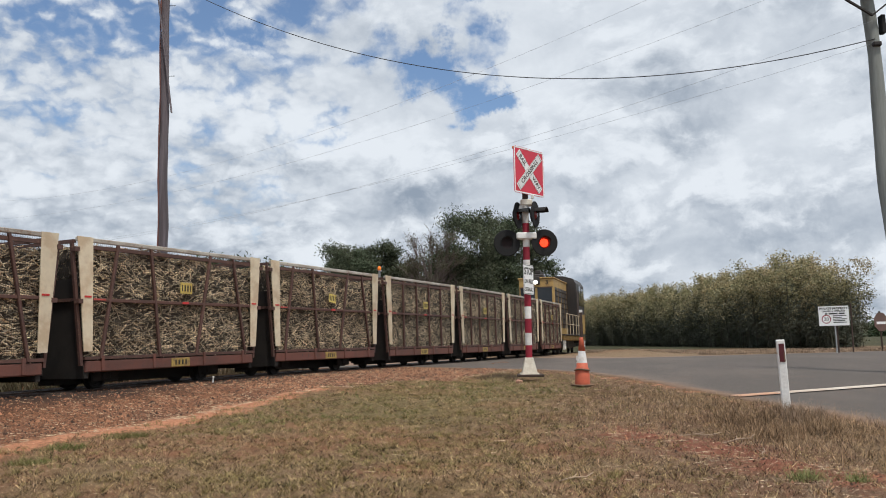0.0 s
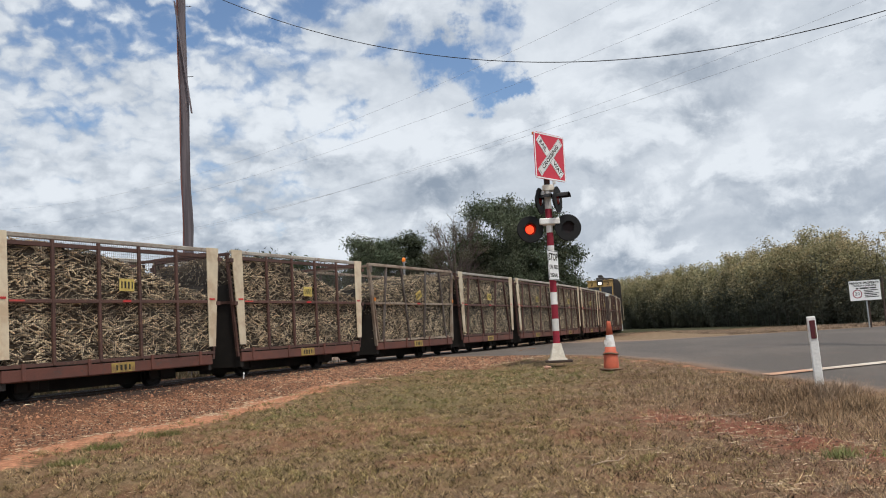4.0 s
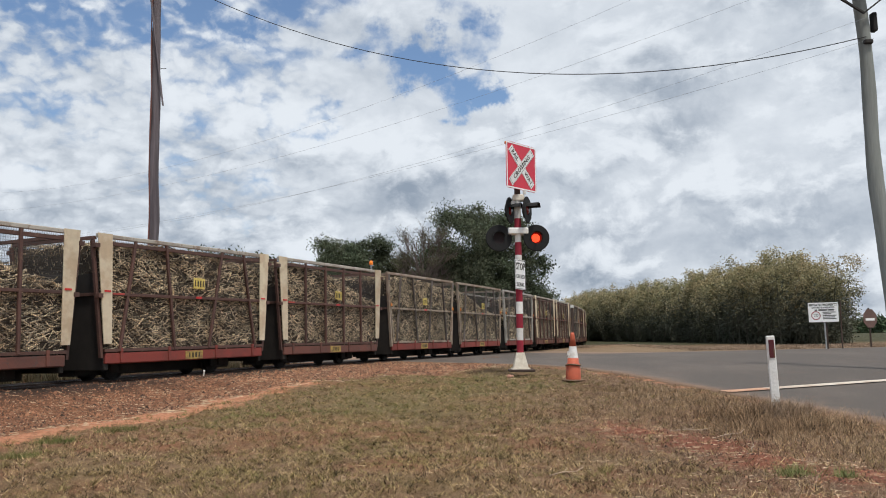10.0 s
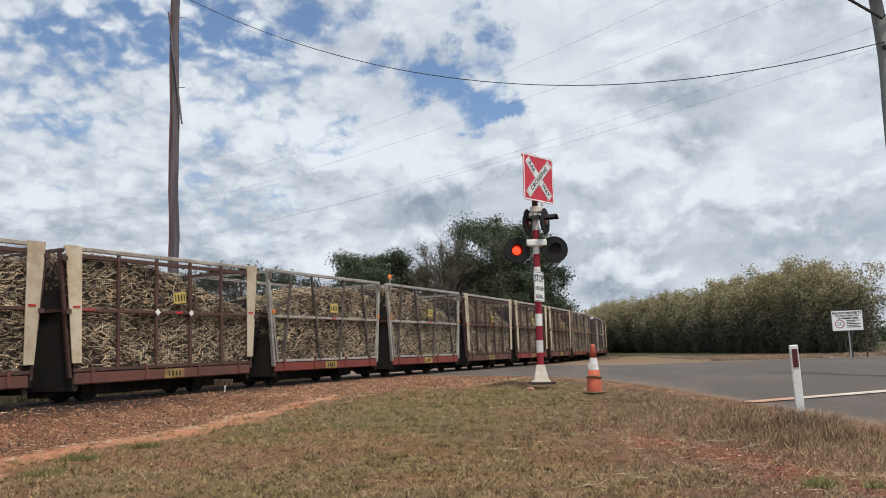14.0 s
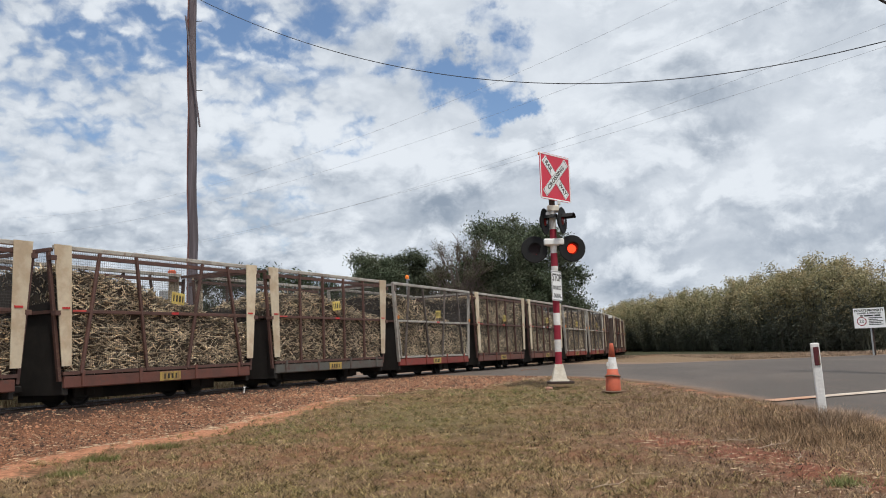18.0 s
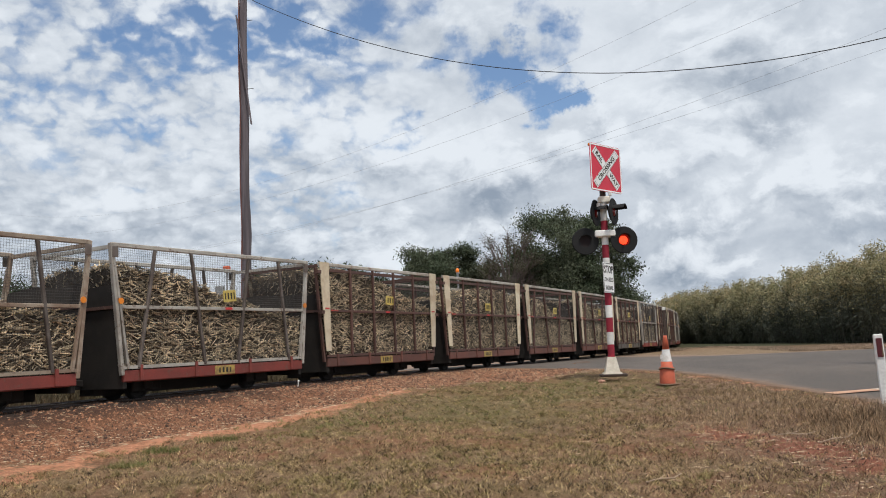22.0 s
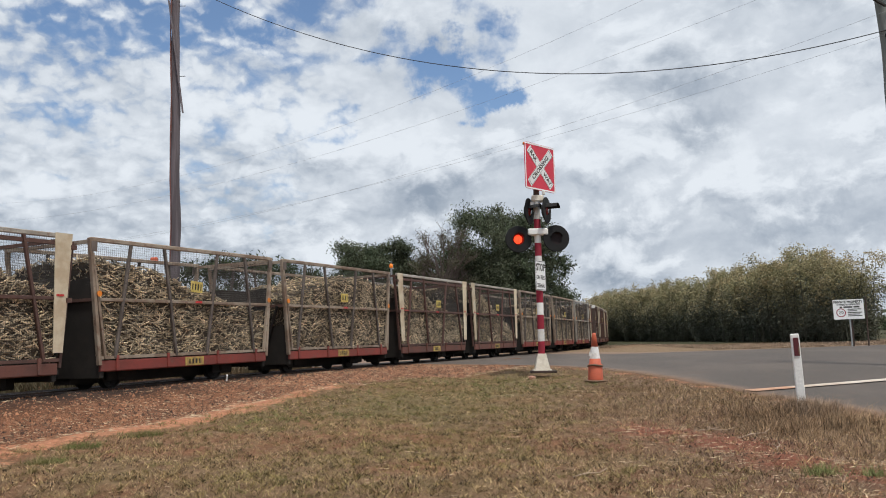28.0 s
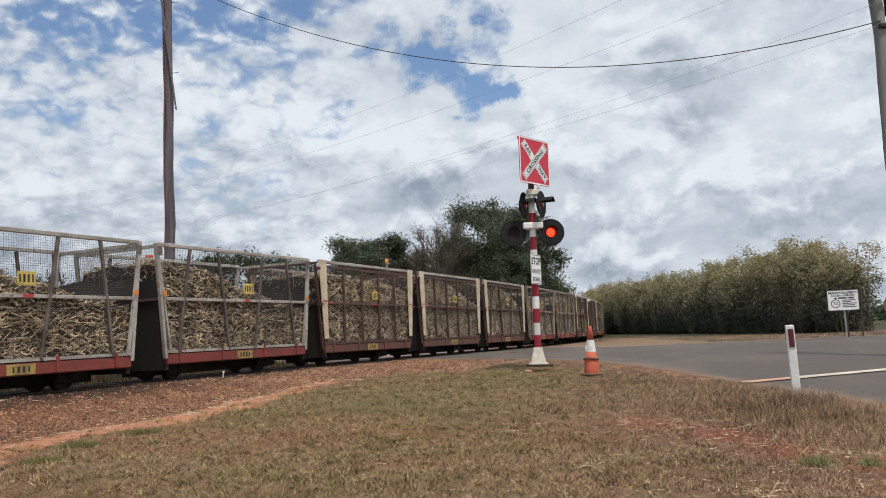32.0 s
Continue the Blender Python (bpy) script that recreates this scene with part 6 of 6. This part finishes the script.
def build_hedge():
    kinds = [bamboo(s) for s in (3, 7, 13)]
    a, b = at(25.9, 43.5, 0), at(9.6, 84.0, 0)
    rng = random.Random(8)
    n = 24
    for i in range(n + 1):
        f = (i / n)
        p = a.lerp(b, f)
        for row in ((0, 1, 2) if i < 4 else (0, 1)):
            q = p + Vector((rng.uniform(-0.3, 0.3), row * 2.3 + rng.uniform(-0.3, 0.3), 0))
            z = ground_z(q.x, q.y)
            cl = thing("bamboo_clump", pose(q.x, q.y, z, 0, 0, rng.uniform(0, 360)), "yellow-green bamboo clump in a long hedge", "bamboo", "bamboo hedge")
            cul, fol, plu = kinds[rng.randrange(3)]
            s = rng.uniform(0.84, 0.95) if i < 5 else rng.uniform(0.72, 0.95)
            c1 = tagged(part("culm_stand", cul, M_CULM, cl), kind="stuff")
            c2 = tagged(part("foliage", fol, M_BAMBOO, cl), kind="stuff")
            c3 = tagged(part("plume", plu, M_BAMBOOTOP, cl, "yellow-green upper leaves, paled for light from above"), kind="stuff")
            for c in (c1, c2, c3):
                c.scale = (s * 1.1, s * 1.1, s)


build_hedge()


def far_hills():
    """A low ridge far beyond the fields, distance haze painted into its colour."""
    vs, n = [], 90
    for i in range(n + 1):
        az = radians(-60 + 120 * i / n)
        h = 26 + 9 * math.sin(i * 0.31) + 5 * math.sin(i * 0.83 + 1) + 2 * math.sin(i * 2.1)
        for r, z in ((2300, -5), (2500, h), (2900, -5)):
            vs.append((r * math.sin(az), r * math.cos(az), z))
    fs = [(3 * i + k, 3 * i + 3 + k, 3 * i + 4 + k, 3 * i + 1 + k) for i in range(n) for k in (0, 1)]
    tagged(new("hills", Shape().add(vs, fs).mesh("hills", M_HILL, True)), "low hills on the horizon, coloured blue grey with haze", "hills", kind="structure")


far_hills()

# ---- grass, gravel and trash on the verge ----


def blades(name, count, spot, hgt, wid, ma, seed, label, lean=0.5, tuft=1):
    """Grass blades as narrow bent triangles, thinned where the soil is bare."""
    rng = np.random.RandomState(seed)
    x, y, keep = spot(rng, count // tuft)
    x, y = x[keep], y[keep]
    grow = np.repeat(rng.uniform(0.45, 1.45, len(x)), tuft)
    x = np.repeat(x, tuft) + rng.normal(0, 0.022, len(x) * tuft) * (tuft > 1)
    y = np.repeat(y, tuft) + rng.normal(0, 0.022, len(y) * tuft) * (tuft > 1)
    n = len(x)
    z = land(x, y)
    h = hgt * grow * rng.uniform(0.5, 1.3, n)
    a = rng.uniform(0, 6.283, n)
    ln = rng.normal(0, lean, (n, 2)) * h[:, None]
    wx, wy = np.cos(a) * wid * rng.uniform(0.6, 1.4, n), np.sin(a) * wid
    v = np.stack([np.stack([x - wx, y - wy, z - 0.004], 1), np.stack([x + wx, y + wy, z - 0.004], 1), np.stack([x + ln[:, 0], y + ln[:, 1], z + h], 1)], 1).reshape(-1, 3)
    me = bulk(name, v, np.arange(n * 3).reshape(-1, 3), ma)
    return tagged(new(name, me), label, "grass", kind="stuff")


def spread_view(rng, n, r0, r1, az0, az1):
    r = r0 + (r1 - r0) * rng.uniform(0, 1, n) ** 1.15
    a = np.radians(rng.uniform(az0, az1, n))
    return r * np.sin(a), r * np.cos(a)


def masks(x, y):
    g, l = track_gap(x, y)
    edge = x - road_edge(y)
    wob = hsum(x, y, 9, (3.0, 1.0, 0.4), (0.35, 0.18, 0.08))
    bare = bare_soil(x, y)
    width = 3.1 + 1.9 * np.clip(sstep(y, 13.0, 20.0), 0, 1)
    return g, edge, wob, bare, width


def ragged(x, y):
    """How far the grass creeps out over the bare edge."""
    return hsum(x, y, 61, (1.3, 0.6, 0.3), (0.22, 0.20, 0.12))


def on_verge(r0, r1, rate=1.0, seed=33, lo=-9, hi=9, east=0.0):
    def spot(rng, n):
        x, y = spread_view(rng, n, r0, r1, -40, 34)
        g, edge, wob, bare, width = masks(x, y)
        patch = hsum(x, y, seed, (2.6, 0.9), (0.6, 0.5))
        clump = 0.28 + 0.72 * sstep(hsum(x, y, seed + 5, (0.75, 0.4, 0.22), (0.4, 0.45, 0.35)), -0.35, 0.45)
        ok = (edge < 0.02 + wob * 0.45 - 0.30 * (1 - sstep(y, 9.6, 11.0))) & (g + wob * 0.35 > width + 0.70 + ragged(x, y) - 0.75 * sstep(y, 12.5, 16.5)) & (rng.uniform(0, 1, n) < rate * (1 - 0.9 * bare) * clump) & (patch > lo - 2 * east * sstep(x, 0.4, 2.2)) & (patch < hi) & (rng.uniform(0, 1, n) < 1 + min(east, 0.0) * sstep(x, 0.4, 2.4))
        return x, y, ok
    return spot


blades("dry_grass", 430000, on_verge(4.8, 20, 1.0, east=-0.6), 0.032, 0.0036, M_GRASS, 1, "short dry brown and olive grass", 1.2, 8)
blades("straw_grass", 150000, on_verge(4.8, 19, 1.0, 71, -0.1, east=0.5), 0.046, 0.0029, M_PALE, 2, "pale dead straw grass in tufts", 1.0, 7)


blades("olive_tussocks", 110000, on_verge(4.8, 17, 1.0, 91, 0.15, east=-0.75), 0.046, 0.0036, M_OLIVE, 14, "olive green tussocks among the dry grass", 0.9, 16)
blades("straw_mat", 150000, on_verge(4.8, 16, 1.0, 57, -0.3, east=0.5), 0.018, 0.0032, M_PALE, 15, "flattened pale straw lying in the grass", 2.6, 5)
blades("dead_tussocks", 90000, on_verge(5.5, 15, 1.0, 83, 9.0, east=4.6), 0.036, 0.0034, M_DEAD, 16, "grey brown dead tussocks on the worn verge", 1.1, 12)


blades("straw_stalks", 2600, on_verge(5.2, 15, 1.0, 47, -0.4, east=0.6), 0.105, 0.0020, M_PALE, 17, "single tall pale straw stalks in the grass", 0.45, 3)


def green_spot(rng, n):
    x, y = spread_view(rng, n, 5, 20, -34, 32)
    g, edge, wob, bare, width = masks(x, y)
    green = 1.5 * np.exp(-(((x - 0.7) / 1.6) ** 2 + ((y - 14.6) / 2.4) ** 2)) + 0.8 * np.exp(-(((x + 1.2) / 2.2) ** 2 + ((y - 11.5) / 2.2) ** 2))
    return x, y, (edge < -0.2) & (g > width + 0.3) & (rng.uniform(0, 1, n) < green * 0.9)


tufts_right = [(3.4, 8.9), (3.2, 8.4), (3.4, 9.3), (3.1, 7.6), (3.6, 8.2), (2.6, 9.7), (3.3, 10.3), (2.0, 10.4), (3.7, 7.2), (3.9, 8.0), (1.2, 9.8), (3.6, 11.0), (2.9, 11.6)]
blades("green_grass", 90000, green_spot, 0.042, 0.0040, M_GREEN, 3, "short green grass round the signal", 0.8, 6)


def tufts(centres, count, hgt, rad, seed, ma, label):
    def spot(rng, n):
        c = np.array(centres)
        k = rng.randint(0, len(c), n)
        x, y = c[k, 0] + rng.normal(0, rad, n), c[k, 1] + rng.normal(0, rad, n)
        return x, y, np.ones(n, bool)
    blades("grass_tuft", count, spot, hgt, 0.003, ma, seed, label, 0.6)


def xy(az, r):
    return (r * math.sin(radians(az)), r * math.cos(radians(az)))


tufts(tufts_right, 7000, 0.075, 0.30, 21, M_PALE, "bleached grass tufts in the worn verge")
tufts([xy(22.6, 6.65), xy(23.2, 6.7), xy(25.8, 6.85)], 620, 0.062, 0.055, 4, M_FRESH, "fresh green grass tufts")
for _i, _c in enumerate((xy(-21.2, 10.05), xy(-24.76, 9.68), xy(-26.9, 9.1))):
    tufts([_c, (_c[0] + 0.12, _c[1] + 0.03), (_c[0] - 0.11, _c[1] - 0.02)], 480, 0.062, 0.055, 50 + _i, M_GREEN, "low green weed tuft at the gravel's edge")
tufts([xy(22.4, 10.3), xy(21.6, 10.2), xy(23.3, 10.1), xy(20.2, 9.8), xy(18.6, 10.0), xy(24.4, 9.9), xy(25.8, 9.8), xy(23.6, 9.2), xy(21.0, 9.0)], 4600, 0.12, 0.15, 6, M_PALE, "tall pale dead grass round the guide post")
tufts([xy(22.7, 10.42), xy(23.3, 10.4), xy(22.0, 10.3), xy(23.8, 10.2), xy(22.6, 10.0)], 2400, 0.145, 0.09, 18, M_DEAD, "grey dead tussock that hides the foot of the guide post")
tufts([xy(a, r) for a, r in ((14.5, 12.3), (12.5, 13.0), (10.5, 13.2), (16.5, 11.6), (12.0, 11.5), (15.5, 10.6), (18.0, 9.3), (13.5, 9.7), (25.5, 9.6))], 6500, 0.06, 0.34, 9, M_PALE, "bleached dry grass by the road")


def far_verge(rng, n):
    az = rng.uniform(9.5, 31, n)
    f = (az - 9.5) / 17.0
    r0 = np.where(az < 17, 46 - (az - 9.5) * 1.2, 36.0)
    r = r0 + rng.uniform(0, 1, n) ** 1.5 * 8
    x, y = r * np.sin(np.radians(az)), r * np.cos(np.radians(az))
    return x, y, y > 33.6


blades("verge_grass", 60000, far_verge, 0.055, 0.014, M_DEAD, 7, "tall dry grass before the bamboo hedge", 0.45)


def far_side(rng, n):
    l, g = rng.uniform(-8, 19.5, n), rng.uniform(1.7, 7.5, n)
    return AX.x * l + NX.x * (U_TRACK + g), AX.y * l + NX.y * (U_TRACK + g), np.ones(n, bool)


blades("track_weeds", 26000, far_side, 0.22, 0.012, M_WEED, 12, "dull olive weeds along the far side of the track", 0.4)


def rubble(name, count, spot, size, ma, seed, label, long=1.0):
    rng = np.random.RandomState(seed)
    x, y, ok = spot(rng, count)
    x, y = x[ok], y[ok]
    n = len(x)
    z = land(x, y)
    s = size * rng.uniform(0.5, 1.5, (n, 1))
    base = np.array([(1, 0, -0.3), (0, 1, -0.3), (-1, 0, -0.3), (0, -1, -0.3), (0, 0, 0.8)], float)
    pts = base[None] * (1 + rng.uniform(-0.3, 0.3, (n, 5, 3))) + rng.normal(0, 0.12, (n, 5, 3))
    pts *= np.array([long, 1, 1.0 if long == 1 else 0.5])
    a = rng.uniform(0, 6.283, n)
    ca, sa = np.cos(a)[:, None], np.sin(a)[:, None]
    p = np.stack([pts[..., 0] * ca - pts[..., 1] * sa, pts[..., 0] * sa + pts[..., 1] * ca, pts[..., 2]], -1) * s[:, None]
    p += np.stack([x, y, z + s[:, 0] * 0.25], 1)[:, None]
    tri = np.array([(0, 1, 4), (1, 2, 4), (2, 3, 4), (3, 0, 4)])
    me = bulk(name, p.reshape(-1, 3), (np.arange(n)[:, None, None] * 5 + tri[None]).reshape(-1, 3), ma)
    return tagged(new(name, me), label, "gravel", kind="stuff")


def on_gravel(side=0.0):
    def spot(rng, n):
        l = rng.uniform(-6, 22, n)
        g = rng.uniform(0.5, 5.5, n)
        x, y = AX.x * l + NX.x * (U_TRACK - g), AX.y * l + NX.y * (U_TRACK - g)
        gg, edge, wob, bare, width = masks(x, y)
        return x, y, (np.abs(gg) + wob * 0.35 < width + side) & (edge < -0.2) & (rng.uniform(0, 1, n) < 0.06 + 0.94 * sstep(gg + 0.6 * wob, 0.9, 2.7))
    return spot


rubble("gravel", 115000, on_gravel(), 0.0125, M_STONE, 1, "loose red brown gravel beside the track")
rubble("gravel", 14000, on_gravel(-0.15), 0.022, M_STONE, 5, "coarser red brown stones in the gravel")
rubble("cane_trash", 30000, on_gravel(0.25), 0.0066, M_TRASH, 2, "dropped bits of dry cane leaf", 7.0)


def on_bare(rng, n):
    x, y = spread_view(rng, n, 5.5, 11, 6, 30)
    g, edge, wob, bare, width = masks(x, y)
    return x, y, (edge < -0.1) & (rng.uniform(0, 1, n) < bare)


def litter(rng, n):
    x, y = spread_view(rng, n, 5, 17, -30, 30)
    g, edge, wob, bare, width = masks(x, y)
    return x, y, (edge < -0.1) & (g > width + 0.2) & (rng.uniform(0, 1, n) < 0.12 + 0.5 * sstep(x, -0.5, 2.5))


rubble("straw_litter", 14000, litter, 0.0045, M_TRASH, 6, "bits of dead straw lying in the grass", 11.0)


def fallen_stick(x, y, turn, size, label):
    """A dry stick with one side shoot, lying on the grass."""
    sh = Shape()
    z = 0.018
    sh.path([(-0.5 * size, 0, z), (-0.1 * size, 0.03 * size, z + 0.012), (0.25 * size, 0.0, z + 0.006), (0.5 * size, 0.05 * size, z + 0.03)], [0.006, 0.006, 0.0045, 0.003], 6)
    sh.path([(-0.1 * size, 0.03 * size, z + 0.012), (0.12 * size, 0.16 * size, z + 0.03)], [0.004, 0.002], 5)
    tagged(new("stick", sh.mesh("stick", M_DEADSTICK, True)), label, "stick", "fallen sticks").matrix_world = pose(x, y, ground_z(x, y), 0, 0, turn)


for _az, _r, _turn, _size in ((8.6, 6.55, 28, 0.34), (19.3, 8.6, 40, 0.62), (16.8, 8.7, -12, 0.40), (20.6, 7.9, 65, 0.36)):
    fallen_stick(*xy(_az, _r), _turn, _size, "thin grey brown dry stick lying on the grass")
rubble("red_pebbles", 9000, on_bare, 0.009, M_STONE, 3, "small red pebbles on bare soil")

# ---- what moves ----


def ahead(t):
    """Wagon lengths that the train has gone at t seconds."""
    return ((2.74113e-05 * t + 0.00186251) * t + 0.890637) * t + 2.3059


def motions():
    times = [i * 0.5 for i in range(65)]
    for n, ob in WAGONS + LOADS:
        walk(ob, [(t, rail_pose(PITCH * (ahead(t) - n) + 0.05)) for t in times])
    walk(LOCO, [(t, rail_pose(PITCH * (ahead(t) - FIRST) + 0.05 + 6.75)) for t in times])
    # wheels roll while their wagon is near
    for n, ob in WAGONS:
        pass_by = [i / 15 for i in range(481) if -4.0 < PITCH * (ahead(i / 15) - n) < 22.0]
        sets = [c for c in ob.children if c.name.startswith("wheelset")]
        if not pass_by:
            continue
        for c in sets:
            x = c.location.x
            rows = [(t, pose(x, 0, 0.21, 0, math.degrees(PITCH * (ahead(t) - n) / 0.21), 0)) for t in pass_by]
            if rows[0][0] > 0:
                rows = [(0.0, rows[0][1])] + rows
            if rows[-1][0] < 32.0:
                rows = rows + [(32.0, rows[-1][1])]
            walk(c, rows)
    # lamps flash in turn: an added disc turns edge-on to uncover the ever-lit lens
    period, start = 1.1, 1.03
    for sx, vane in LAMPS:
        wide = 77.9 if sx < 0 else 75.2
        first = start + (period / 2 if sx < 0 else 0.0) - 3 * period
        change = []
        tt = first
        while tt < 32.2:
            change += [(tt, wide), (tt + period / 2, 0.0)]
            tt += period
        keys = []
        for when, angle in change:
            before = wide - angle
            keys += [(when - 0.035, before), (when + 0.035, angle)]
        out = []
        for t, ang in keys:
            if 0.0 < t < 32.0:
                out.append((t, ang))
        lit0 = [a for w_, a in change if w_ <= 0][-1]
        lit1 = [a for w_, a in change if w_ <= 32][-1]
        out = [(0.0, lit0)] + out + [(32.0, lit1)]
        walk(vane, [(t, pose(0, 0.006, 0, 0, 0, a)) for t, a in out])


motions()
